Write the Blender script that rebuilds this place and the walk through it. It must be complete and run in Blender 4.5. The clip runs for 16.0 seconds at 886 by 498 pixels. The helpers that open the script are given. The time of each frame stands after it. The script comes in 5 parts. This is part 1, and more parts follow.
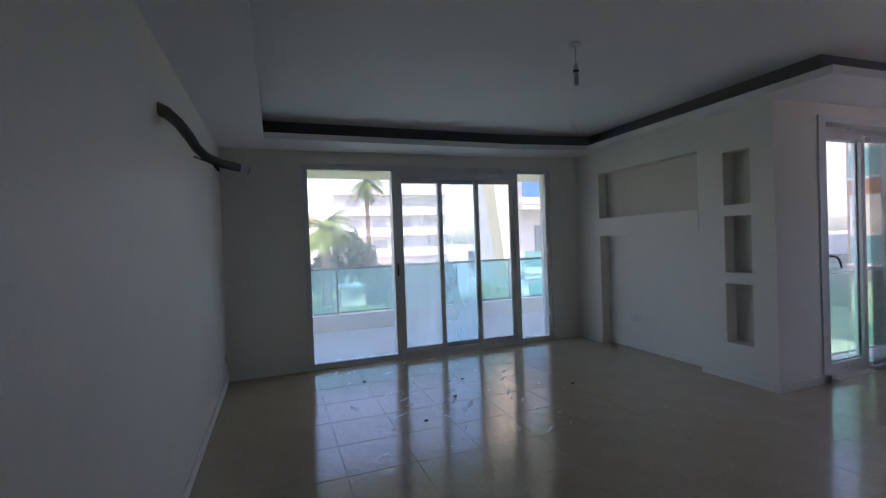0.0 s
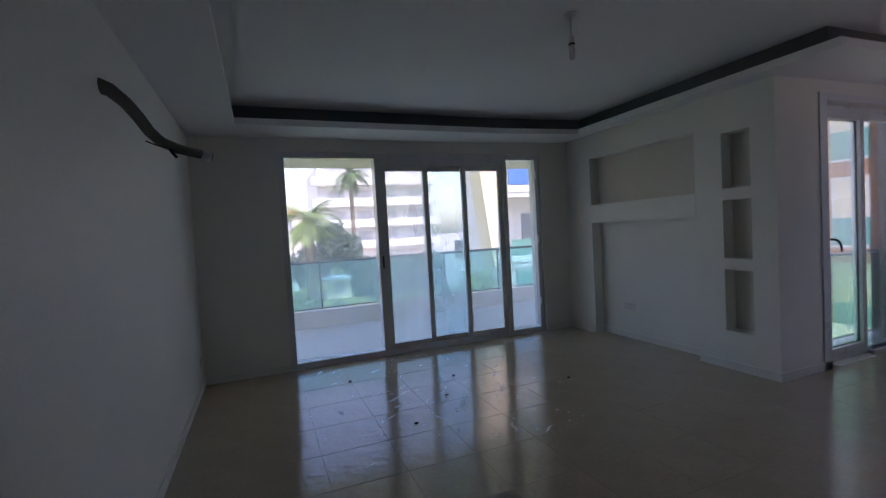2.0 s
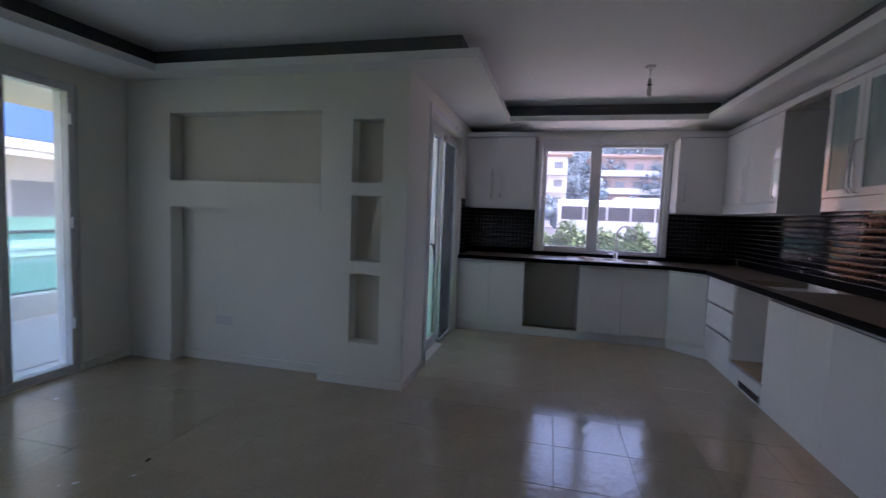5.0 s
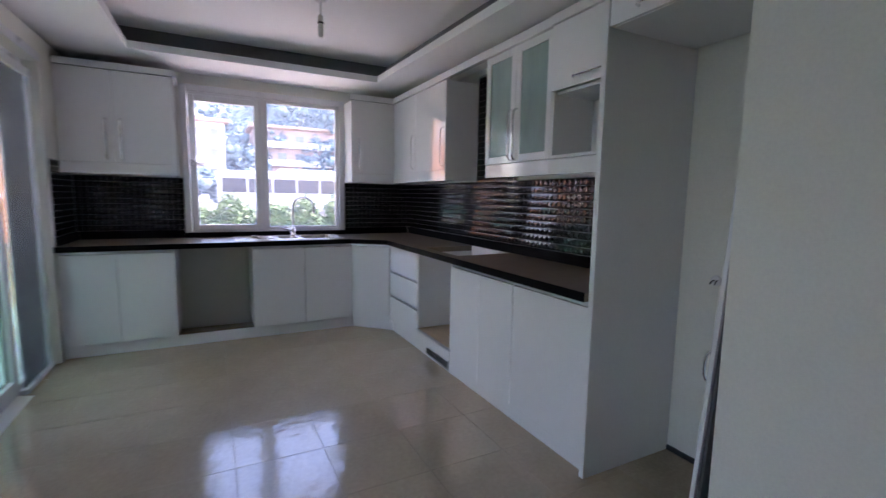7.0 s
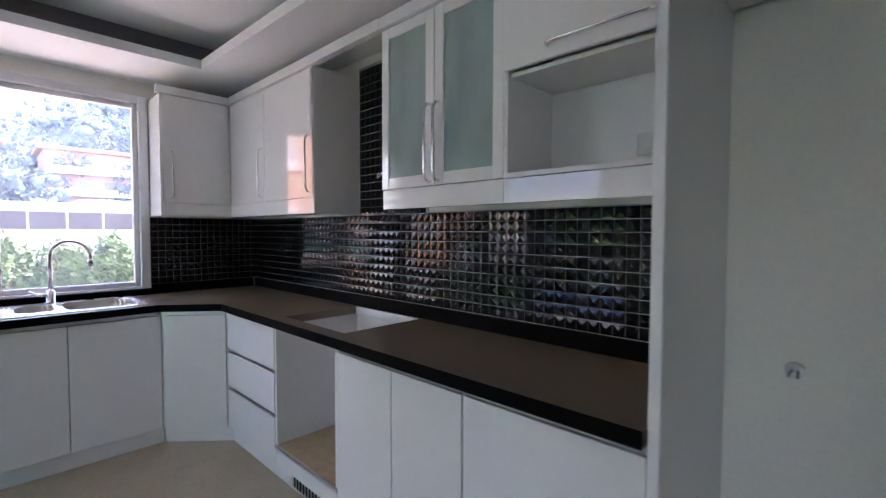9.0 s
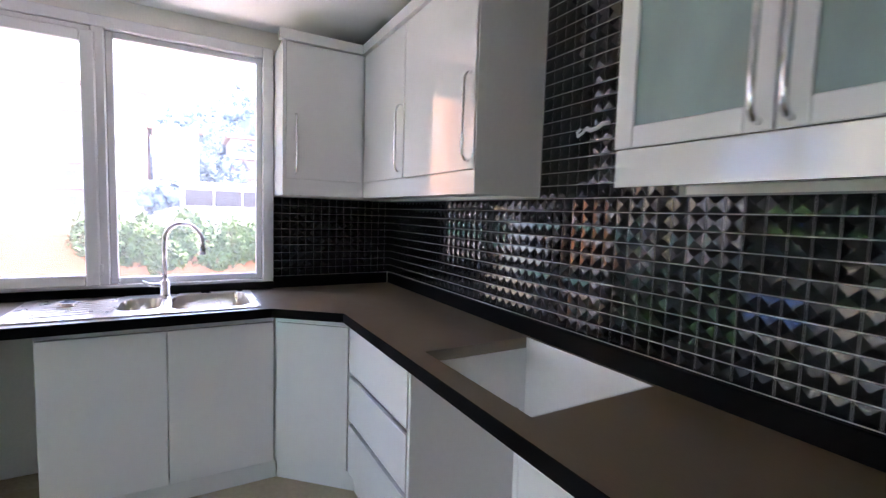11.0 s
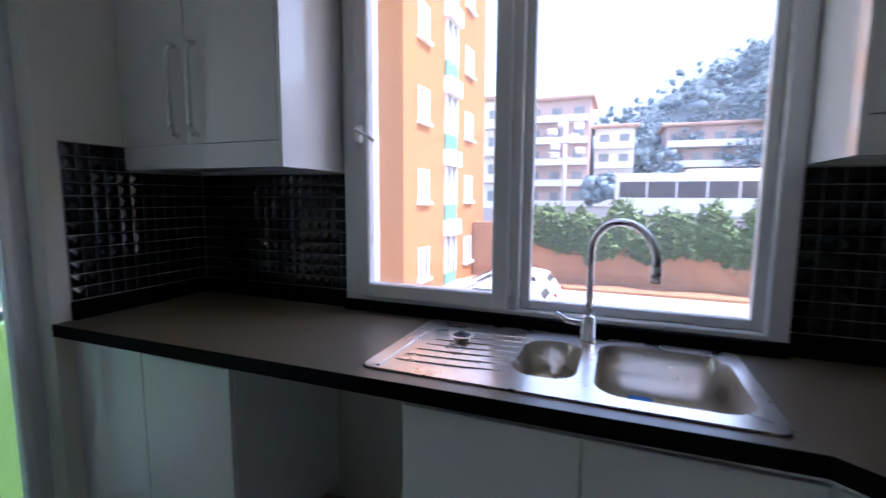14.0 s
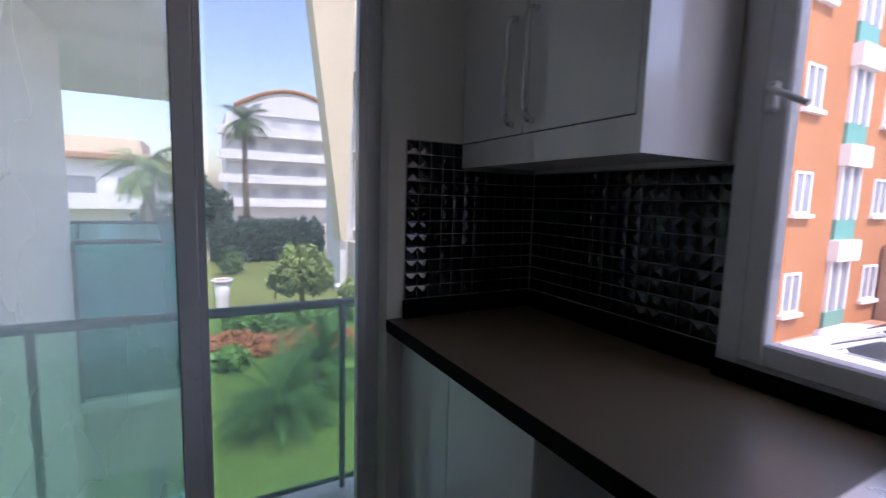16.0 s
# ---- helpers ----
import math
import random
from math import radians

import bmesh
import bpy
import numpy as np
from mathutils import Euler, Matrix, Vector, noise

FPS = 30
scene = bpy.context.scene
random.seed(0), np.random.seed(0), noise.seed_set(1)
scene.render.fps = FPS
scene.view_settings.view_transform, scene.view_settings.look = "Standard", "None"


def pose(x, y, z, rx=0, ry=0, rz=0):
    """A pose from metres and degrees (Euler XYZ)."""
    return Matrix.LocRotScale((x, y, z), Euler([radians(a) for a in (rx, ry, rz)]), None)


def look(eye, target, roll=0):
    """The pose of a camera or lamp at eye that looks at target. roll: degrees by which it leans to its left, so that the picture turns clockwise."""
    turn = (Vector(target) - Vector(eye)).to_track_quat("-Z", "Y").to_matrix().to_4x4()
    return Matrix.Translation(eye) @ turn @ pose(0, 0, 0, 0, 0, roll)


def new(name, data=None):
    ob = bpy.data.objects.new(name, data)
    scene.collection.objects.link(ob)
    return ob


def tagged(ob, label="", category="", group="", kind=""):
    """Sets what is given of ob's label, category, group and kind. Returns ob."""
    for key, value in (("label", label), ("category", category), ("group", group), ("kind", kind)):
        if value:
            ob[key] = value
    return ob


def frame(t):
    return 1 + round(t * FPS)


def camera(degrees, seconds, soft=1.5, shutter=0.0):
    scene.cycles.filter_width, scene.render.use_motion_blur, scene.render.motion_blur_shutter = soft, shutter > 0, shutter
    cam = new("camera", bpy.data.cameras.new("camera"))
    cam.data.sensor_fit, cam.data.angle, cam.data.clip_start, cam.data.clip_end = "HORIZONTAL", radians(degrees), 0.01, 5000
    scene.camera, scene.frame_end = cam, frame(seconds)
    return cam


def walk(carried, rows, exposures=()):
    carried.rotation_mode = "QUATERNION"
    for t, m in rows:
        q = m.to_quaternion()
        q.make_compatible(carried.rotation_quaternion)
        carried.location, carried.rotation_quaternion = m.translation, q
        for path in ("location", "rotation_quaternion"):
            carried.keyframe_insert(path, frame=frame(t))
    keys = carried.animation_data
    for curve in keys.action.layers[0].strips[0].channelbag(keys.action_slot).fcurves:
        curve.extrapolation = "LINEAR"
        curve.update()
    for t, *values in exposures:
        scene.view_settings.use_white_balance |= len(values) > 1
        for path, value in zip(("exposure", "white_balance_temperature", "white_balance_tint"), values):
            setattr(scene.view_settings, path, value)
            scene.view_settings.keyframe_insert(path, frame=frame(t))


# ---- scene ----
cam = camera(89.4, 16.0, soft=1.3, shutter=0.4)
PATH = [
    (0, (-3.847, -2.491, 1.345), (-3.149, -0.617, 1.317), -2.1),
    (0.5, (-3.853, -2.449, 1.343), (-3.168, -0.571, 1.301), -2.4),
    (1, (-3.832, -2.455, 1.332), (-3.075, -0.604, 1.311), -2.8),
    (1.5, (-3.807, -2.43, 1.33), (-3.029, -0.588, 1.281), -3.4),
    (2, (-3.776, -2.27, 1.352), (-3.023, -0.418, 1.275), -3.2),
    (2.5, (-3.638, -2.071, 1.32), (-2.95, -0.229, 1.181), -3.9),
    (3, (-3.598, -1.792, 1.364), (-2.526, -0.109, 1.229), -1.5),
    (3.5, (-3.529, -1.578, 1.372), (-2.231, -0.061, 1.251), -0.3),
    (4, (-3.403, -1.379, 1.316), (-1.878, -0.092, 1.175), 1.5),
    (4.5, (-3.304, -1.209, 1.369), (-1.501, -0.349, 1.275), 1.0),
    (5, (-3.207, -1.056, 1.361), (-1.267, -0.594, 1.213), 2.2),
    (5.2, (-3.161, -1.036, 1.377), (-1.197, -0.688, 1.228), 1.5),
    (7.5, (-2.07, -1.131, 1.337), (-0.482, -2.337, 1.186), 1.2),
    (8, (-1.778, -1.273, 1.365), (-0.373, -2.695, 1.3), 0.5),
    (8.2, (-1.663, -1.32, 1.371), (-0.307, -2.787, 1.29), 0.6),
    (10.5, (-0.521, -1.903, 1.406), (1.115, -3.046, 1.284), 0.9),
    (11, (-0.295, -1.959, 1.41), (1.438, -2.946, 1.254), 1.8),
    (11.5, (-0.039, -2.022, 1.408), (1.72, -2.963, 1.26), 1.1),
    (12, (0.194, -2.047, 1.419), (1.994, -2.909, 1.286), 1.2),
    (12.5, (0.432, -2.085, 1.425), (2.391, -2.465, 1.282), 0.3),
    (13, (0.645, -2.094, 1.41), (2.636, -2.05, 1.217), 0.7),
    (13.5, (0.88, -2.01, 1.396), (2.836, -1.638, 1.211), 0.5),
    (14, (1.036, -1.924, 1.388), (2.884, -1.194, 1.158), 0.4),
    (14.5, (1.193, -1.897, 1.383), (2.865, -0.821, 1.174), 0.4),
    (15, (1.298, -1.835, 1.391), (2.781, -0.512, 1.173), 0.6),
    (15.5, (1.359, -1.686, 1.377), (2.546, -0.089, 1.172), 1.2),
    (16, (1.399, -1.545, 1.371), (2.342, 0.205, 1.147), 1.6),
]
walk(cam, [(t, look(eye, target, roll)) for t, eye, target, roll in PATH], exposures=[(0, 2.52, 6120, 42), (0.5, 2.40, 6120, 42), (1.0, 2.16, 6120, 43), (2.0, 2.14, 6120, 43), (2.5, 2.15, 6120, 43), (3.5, 2.25, 6100, 42), (4.0, 2.28, 6100, 42), (4.5, 2.25, 6100, 42), (5.2, 2.58, 6100, 41), (7.5, 3.42, 6250, 38), (8.2, 3.44, 6300, 38), (10.5, 4.06, 6450, 35), (12, 4.02, 6500, 36), (12.5, 3.72, 6450, 33), (13, 3.24, 6300, 31), (14.5, 2.14, 5850, 28), (15.5, 1.88, 5850, 31), (16, 1.70, 6100, 35)])

# ---- light ----
world = bpy.data.worlds.new("sky_world")
scene.world = world
world.use_nodes = True
wn = world.node_tree
sky = wn.nodes.new("ShaderNodeTexSky")
sky.sky_type = "NISHITA"
sky.sun_disc = False
sky.sun_elevation = radians(60)
sky.sun_rotation = radians(182)
sky.air_density = 1.4
sky.dust_density = 2.0
wn.links.new(sky.outputs[0], wn.nodes["Background"].inputs[0])
wn.nodes["Background"].inputs[1].default_value = 0.15
sun_data = bpy.data.lights.new("sun", "SUN")
sun_data.energy = 2.2
sun_data.angle = radians(0.5)
sun_data.color = (1.0, 0.95, 0.87)
sun = new("sun", sun_data)
sd = Vector((math.sin(radians(182)) * math.cos(radians(60)), math.cos(radians(182)) * math.cos(radians(60)), math.sin(radians(60))))
sun.matrix_world = look(sd * 60, (0, 0, 0))


# ---- materials ----
def shade(name, color, rough=0.5, metal=0.0, vary=0.08, scale=3.0, fine=60.0, bump=0.0, bscale=None, obj_rand=0.0, island=0.0, coat=0.0, spec=0.5):
    m = bpy.data.materials.new(name)
    m.use_nodes = True
    nt = m.node_tree
    b = nt.nodes["Principled BSDF"]
    b.inputs["Roughness"].default_value = rough
    b.inputs["Metallic"].default_value = metal
    b.inputs["Coat Weight"].default_value = coat
    b.inputs["Coat Roughness"].default_value = 0.05
    b.inputs["Specular IOR Level"].default_value = spec
    geo = nt.nodes.new("ShaderNodeTexCoord")
    n1, n2 = nt.nodes.new("ShaderNodeTexNoise"), nt.nodes.new("ShaderNodeTexNoise")
    n1.inputs["Scale"].default_value, n2.inputs["Scale"].default_value = scale, fine
    n1.inputs["Detail"].default_value, n2.inputs["Detail"].default_value = 4, 2
    for n in (n1, n2):
        nt.links.new(geo.outputs["Object"], n.inputs["Vector"])
    add = nt.nodes.new("ShaderNodeMath")
    add.operation = "ADD"
    nt.links.new(n1.outputs["Fac"], add.inputs[0])
    nt.links.new(n2.outputs["Fac"], add.inputs[1])
    last = add.outputs[0]
    lo, hi = 0.55, 1.45
    if obj_rand or island:
        src = nt.nodes.new("ShaderNodeObjectInfo" if obj_rand else "ShaderNodeNewGeometry")
        mul = nt.nodes.new("ShaderNodeMath")
        mul.operation = "MULTIPLY_ADD"
        nt.links.new(src.outputs["Random" if obj_rand else "Random Per Island"], mul.inputs[0])
        mul.inputs[1].default_value = obj_rand or island
        nt.links.new(last, mul.inputs[2])
        last = mul.outputs[0]
        hi += obj_rand or island
    rng = nt.nodes.new("ShaderNodeMapRange")
    rng.inputs["From Min"].default_value, rng.inputs["From Max"].default_value = lo, hi
    rng.inputs["To Min"].default_value, rng.inputs["To Max"].default_value = 1 - vary, 1 + vary
    nt.links.new(last, rng.inputs["Value"])
    mix = nt.nodes.new("ShaderNodeVectorMath")
    mix.operation = "SCALE"
    mix.inputs[0].default_value = color
    nt.links.new(rng.outputs[0], mix.inputs["Scale"])
    nt.links.new(mix.outputs[0], b.inputs["Base Color"])
    rr = nt.nodes.new("ShaderNodeMapRange")
    rr.inputs["To Min"].default_value, rr.inputs["To Max"].default_value = max(0.02, rough * 0.8), min(1, rough * 1.25)
    nt.links.new(n1.outputs["Fac"], rr.inputs["Value"])
    nt.links.new(rr.outputs[0], b.inputs["Roughness"])
    if bump:
        bn = nt.nodes.new("ShaderNodeBump")
        bn.inputs["Strength"].default_value = bump
        bn.inputs["Distance"].default_value = 0.004
        src = n2
        if bscale:
            src = nt.nodes.new("ShaderNodeTexNoise")
            src.inputs["Scale"].default_value = bscale
            nt.links.new(geo.outputs["Object"], src.inputs["Vector"])
        nt.links.new(src.outputs["Fac"], bn.inputs["Height"])
        nt.links.new(bn.outputs[0], b.inputs["Normal"])
    return m


def glass(name, tint, gloss=0.06, film=0.0, film_color=(0.7, 0.8, 0.85), film_kind="ShaderNodeBsdfTranslucent", sheen=0.9):
    """A thin clear pane: tinted passage, Fresnel gloss, and a share of milky film."""
    m = bpy.data.materials.new(name)
    m.use_nodes = True
    nt = m.node_tree
    nt.nodes.remove(nt.nodes["Principled BSDF"])
    out = nt.nodes["Material Output"]
    tr, gl, fr, mx = (nt.nodes.new(k) for k in ("ShaderNodeBsdfTransparent", "ShaderNodeBsdfGlossy", "ShaderNodeLayerWeight", "ShaderNodeMixShader"))
    tr.inputs[0].default_value = (*tint, 1)
    gl.inputs["Roughness"].default_value = gloss
    pw, ma = nt.nodes.new("ShaderNodeMath"), nt.nodes.new("ShaderNodeMath")
    pw.operation, ma.operation = "POWER", "MULTIPLY_ADD"
    pw.inputs[1].default_value = 5.0
    ma.inputs[1].default_value, ma.inputs[2].default_value = sheen, 0.035 * sheen
    nt.links.new(fr.outputs["Facing"], pw.inputs[0])
    nt.links.new(pw.outputs[0], ma.inputs[0])
    body = tr
    if film:
        df, m2, nz, mr = (nt.nodes.new(k) for k in (film_kind, "ShaderNodeMixShader", "ShaderNodeTexNoise", "ShaderNodeMapRange"))
        df.inputs[0].default_value = (*film_color, 1)
        nz.inputs["Scale"].default_value = 2.2
        mr.inputs["To Min"].default_value, mr.inputs["To Max"].default_value = film * 0.7, film * 1.3
        nt.links.new(nz.outputs["Fac"], mr.inputs["Value"])
        nt.links.new(mr.outputs[0], m2.inputs[0])
        nt.links.new(tr.outputs[0], m2.inputs[1])
        nt.links.new(df.outputs[0], m2.inputs[2])
        body = m2
    nt.links.new(ma.outputs[0], mx.inputs[0])
    nt.links.new(body.outputs[0], mx.inputs[1])
    nt.links.new(gl.outputs[0], mx.inputs[2])
    nt.links.new(mx.outputs[0], out.inputs[0])
    return m


M_WALL = shade("wall_paint", (0.85, 0.84, 0.765), 0.55, vary=0.05, scale=1.3, fine=90, bump=0.08)
# Wall paint made darker and yellower: the niches' shade is in this colour.
M_NICHE = shade("shaded_niche_paint", (0.70, 0.665, 0.575), 0.6, vary=0.06, scale=2, fine=90, bump=0.08)
M_CEIL = shade("ceiling_paint", (0.88, 0.88, 0.87), 0.7, vary=0.03, scale=1.0, fine=70, bump=0.05)
# Much darker grey than the ceiling paint, for the set-back faces.
M_COVE = shade("dark_grey_cove", (0.17, 0.17, 0.18), 0.8, vary=0.1, scale=5, fine=60, bump=0.1)
M_FLOOR = shade("cream_floor_tile", (0.47, 0.378, 0.265), 0.125, vary=0.12, scale=5, fine=40, bump=0.6, bscale=13, obj_rand=0.15, spec=0.75)
M_GROUT = shade("floor_grout", (0.40, 0.32, 0.225), 0.7, vary=0.2, scale=8, bump=0.2)
M_LACQ = shade("white_lacquer", (0.85, 0.85, 0.85), 0.10, vary=0.015, scale=2, fine=20, coat=0.6)
M_CARC = shade("white_melamine", (0.78, 0.78, 0.77), 0.4, vary=0.03, scale=4)
M_CHIP = shade("bare_chipboard", (0.46, 0.34, 0.21), 0.8, vary=0.2, scale=20, fine=150, bump=0.2)
M_PVC = shade("white_pvc", (0.76, 0.77, 0.78), 0.28, vary=0.03, scale=4)
M_ALU = shade("brushed_aluminium", (0.55, 0.56, 0.58), 0.3, metal=1.0, vary=0.05, scale=6)
M_CHROME = shade("chrome", (0.75, 0.76, 0.78), 0.08, metal=1.0, vary=0.03, scale=6)
M_STEEL = shade("sink_steel", (0.78, 0.71, 0.63), 0.28, metal=1.0, vary=0.06, scale=12, fine=120, bump=0.03)
M_TOP = shade("taupe_worktop", (0.170, 0.130, 0.080), 0.33, vary=0.14, scale=14, fine=160, bump=0.05, spec=0.95)
M_EDGE = shade("black_laminate", (0.004, 0.004, 0.0045), 0.6, vary=0.15, scale=6, spec=0.05)
M_TILE = shade("black_glass_tile", (0.003, 0.003, 0.004), 0.07, vary=0.3, scale=20, obj_rand=0.2, spec=0.42)
M_TGROUT = shade("white_tile_grout", (0.37, 0.37, 0.36), 0.85, vary=0.1, scale=20, bump=0.1)
M_GREYBOARD = shade("dark_grey_laminate", (0.11, 0.11, 0.115), 0.4, vary=0.15, scale=6)
M_SOCKET = shade("white_plastic", (0.74, 0.74, 0.73), 0.35, vary=0.03)
M_DARK = shade("dark_rubber", (0.02, 0.02, 0.022), 0.55, vary=0.2, scale=12)
M_HOSE = shade("grey_pipe_insulation", (0.16, 0.16, 0.15), 0.75, vary=0.25, scale=30, fine=120, bump=0.5)
M_BLUE = shade("blue_sponge", (0.05, 0.25, 0.6), 0.8, vary=0.15, scale=60, bump=0.3)
M_BALC = shade("balcony_tile", (0.56, 0.54, 0.51), 0.5, vary=0.06, scale=4, fine=50, obj_rand=0.3)
M_STUCCO = shade("white_stucco", (0.74, 0.72, 0.68), 0.85, vary=0.06, scale=2, fine=60, bump=0.2)
# Film share here is a pale veil imitating haze and lens flare outdoors.
G_CLEAR = glass("veiled_door_glass", (0.77, 0.79, 0.79), 0.02, 0.12, (0.76, 0.86, 0.89))
G_HAZE = glass("hazy_door_glass", (0.76, 0.79, 0.79), 0.05, 0.27, (0.76, 0.84, 0.86))
G_LEAF = glass("streaky_door_glass", (0.80, 0.84, 0.85), 0.02, 0.26, (0.72, 0.79, 0.82))
# Bluish white film stands in for the glare over the side view.
G_SIDE = glass("veiled_side_glass", (0.74, 0.77, 0.78), 0.02, 0.085, (0.75, 0.84, 0.88))
G_SEA = glass("deep_teal_balcony_glass", (0.38, 0.68, 0.66), 0.03, 0.36, (0.24, 0.66, 0.64))
# Kitchen panes: slight film added to imitate the hazy, overexposed view.
G_VEILED = glass("veiled_window_glass", (0.94, 0.95, 0.96), 0.02, 0.038, (0.80, 0.87, 0.95))
G_FILM = glass("filmed_glass", (0.70, 0.77, 0.79), 0.05, 0.25, (0.62, 0.80, 0.86))
G_SCREEN = glass("pleated_fly_screen", (0.97, 0.97, 0.96), 0.5, 0.16, (0.30, 0.29, 0.28), "ShaderNodeBsdfDiffuse", 0.0)
G_TEAL = glass("milky_teal_glass", (0.60, 0.84, 0.86), 0.03, 0.19, (0.43, 0.76, 0.77))
G_GREEN = glass("green_balustrade_glass", (0.68, 0.90, 0.76), 0.02, 0.006, (0.45, 0.75, 0.70))
G_FROST = glass("frosted_cabinet_glass", (0.25, 0.33, 0.33), 0.12, 0.80, (0.40, 0.52, 0.50), "ShaderNodeBsdfDiffuse")


# ---- mesh helpers ----
def boxes(items, b=0.0, seg=1):
    """One bmesh of boxes (x0, x1, y0, y1, z0, z1), edges rounded by b."""
    bm = bmesh.new()
    for x0, x1, y0, y1, z0, z1 in items:
        one = bmesh.ops.create_cube(bm, size=1.0)["verts"]
        for v in one:
            v.co = Vector((x0 + (v.co.x + 0.5) * (x1 - x0), y0 + (v.co.y + 0.5) * (y1 - y0), z0 + (v.co.z + 0.5) * (z1 - z0)))
    if b:
        bmesh.ops.bevel(bm, geom=bm.edges[:], offset=b, segments=seg, affect="EDGES", profile=0.5)
    return bm


def tube(path, r, n=10, closed=True):
    """A round tube of radius r (or one radius a point) along the points of path."""
    bm = bmesh.new()
    pts = [Vector(p) for p in path]
    rad = r if isinstance(r, (list, tuple)) else [r] * len(pts)
    rings, side = [], None
    for i, p in enumerate(pts):
        d = (pts[min(i + 1, len(pts) - 1)] - pts[max(i - 1, 0)]).normalized()
        if side is None:
            side = d.orthogonal().normalized()
        side = (side - d * side.dot(d)).normalized()
        up = d.cross(side)
        rings.append([bm.verts.new(p + (side * math.cos(a) + up * math.sin(a)) * rad[i]) for a in (k * math.tau / n for k in range(n))])
    for a, c in zip(rings, rings[1:]):
        for k in range(n):
            f = bm.faces.new((a[k], a[(k + 1) % n], c[(k + 1) % n], c[k]))
            f.smooth = True
    if closed:
        bm.faces.new(rings[0][::-1])
        bm.faces.new(rings[-1])
    bmesh.ops.recalc_face_normals(bm, faces=bm.faces[:])
    return bm


def prism(outline, z0, z1, holes=(), b=0.0):
    """An upright slab over an outline (x, y), with holes through it."""
    bm = bmesh.new()
    for z in (z0, z1):
        edges = []
        for loop in (outline, *holes):
            vs = [bm.verts.new((x, y, z)) for x, y in loop]
            edges += [bm.edges.new((vs[i], vs[(i + 1) % len(vs)])) for i in range(len(vs))]
        bmesh.ops.triangle_fill(bm, edges=edges, use_beauty=True)
    bm.verts.ensure_lookup_table()
    k, half = 0, len(bm.verts) // 2
    for loop in (outline, *holes):
        n = len(loop)
        for i in range(n):
            a, c = k + i, k + (i + 1) % n
            bm.faces.new((bm.verts[a], bm.verts[c], bm.verts[c + half], bm.verts[a + half]))
        k += n
    bmesh.ops.recalc_face_normals(bm, faces=bm.faces[:])
    return bm


def rounded(x0, x1, y0, y1, r, n=5):
    """A rectangle's outline with round corners."""
    out = []
    for cx, cy, a0 in ((x1 - r, y1 - r, 0), (x0 + r, y1 - r, 90), (x0 + r, y0 + r, 180), (x1 - r, y0 + r, 270)):
        out += [(cx + r * math.cos(radians(a0 + 90 * k / n)), cy + r * math.sin(radians(a0 + 90 * k / n))) for k in range(n + 1)]
    return out


def mesh_of(name, bm, material):
    me = bpy.data.meshes.new(name)
    bm.to_mesh(me)
    bm.free()
    for m in (material if isinstance(material, (list, tuple)) else [material]):
        me.materials.append(m)
    return me


def thing(name, at, label, category, group="", kind=""):
    ob = new(name)
    ob.location = at
    ob.empty_display_size = 0.1
    return tagged(ob, label, category, group, kind)


def solid(name, bm, material, label, category, group="", kind=""):
    return tagged(new(name, mesh_of(name, bm, material)), label, category, group, kind)


def part(name, bm, material, parent, label=""):
    ob = new(name, mesh_of(name, bm, material))
    ob.parent = parent
    if parent.type == "EMPTY":
        ob.matrix_parent_inverse = Matrix.Translation(parent.location).inverted()
    return tagged(ob, label)


def piece(name, me, at, parent, rz=0.0):
    """One small piece on shared mesh data, at a place in the world."""
    ob = new(name, me)
    ob.parent = parent
    if parent.type == "EMPTY":
        ob.matrix_parent_inverse = Matrix.Translation(parent.location).inverted()
    ob.location = at
    ob.rotation_euler = (0, 0, rz)
    return ob


def pane(name, bm, material, parent, label=""):
    ob = part(name, bm, material, parent, label)
    ob.visible_shadow = False
    return ob


def bow(parent, p, q, out, r=0.006, label="chrome bow handle"):
    """A bow handle between the points p and q, standing off by the vector out."""
    p, q, out = Vector(p), Vector(q), Vector(out)
    d = (q - p).normalized()
    path = [p, p + out * 0.55 + d * 0.004, p + out * 0.9 + d * 0.02, p + out + d * 0.045, q + out - d * 0.045, q + out * 0.9 - d * 0.02, q + out * 0.55 - d * 0.004, q]
    return part("handle", tube(path, r, 8), M_CHROME, parent, label)


# ---- structure ----
SOFF, TOPC = 2.395, 2.60
WALLTOP = TOPC + 0.225
LX, WY, KX, TY = -4.36, 2.58, 2.67, -3.21          # left wall, balcony wall, kitchen window wall, tiled wall
solid("wall_west", boxes([(LX - 0.25, LX, -5.2, WY + 0.25, -0.2, WALLTOP)]), M_WALL, "plain off-white painted wall", "wall", kind="structure")
solid("wall_north", boxes([(LX, -3.56, WY, WY + 0.25, -0.2, WALLTOP), (-0.42, 0, WY, WY + 0.25, -0.2, WALLTOP), (-3.56, -0.42, WY, WY + 0.25, 2.26, WALLTOP), (-3.56, -0.42, WY, WY + 0.25, -0.2, 0.0)]),
      M_WALL, "off-white wall round the wide sliding balcony door", "wall", kind="structure")
D = 0.135
niche = [(0, D, 0, 0.2, -0.2, WALLTOP), (0, D, 0.448, 0.71, -0.2, WALLTOP), (0, D, 2.13, WY + 0.25, -0.2, WALLTOP)]
niche += [(0, D, 0.2, 0.448, a, c) for a, c in ((-0.2, 0.34), (2.07, WALLTOP))]
niche += [(0, D, 0.71, 2.13, 2.14, WALLTOP), (0, D, 0.71, 2.13, -0.2, -0.02), (D, 0.5, 0, WY + 0.25, -0.2, WALLTOP)]
solid("wall_niches", boxes(niche), M_WALL, "off-white plaster wall with a television recess and three niches", "wall", kind="structure")
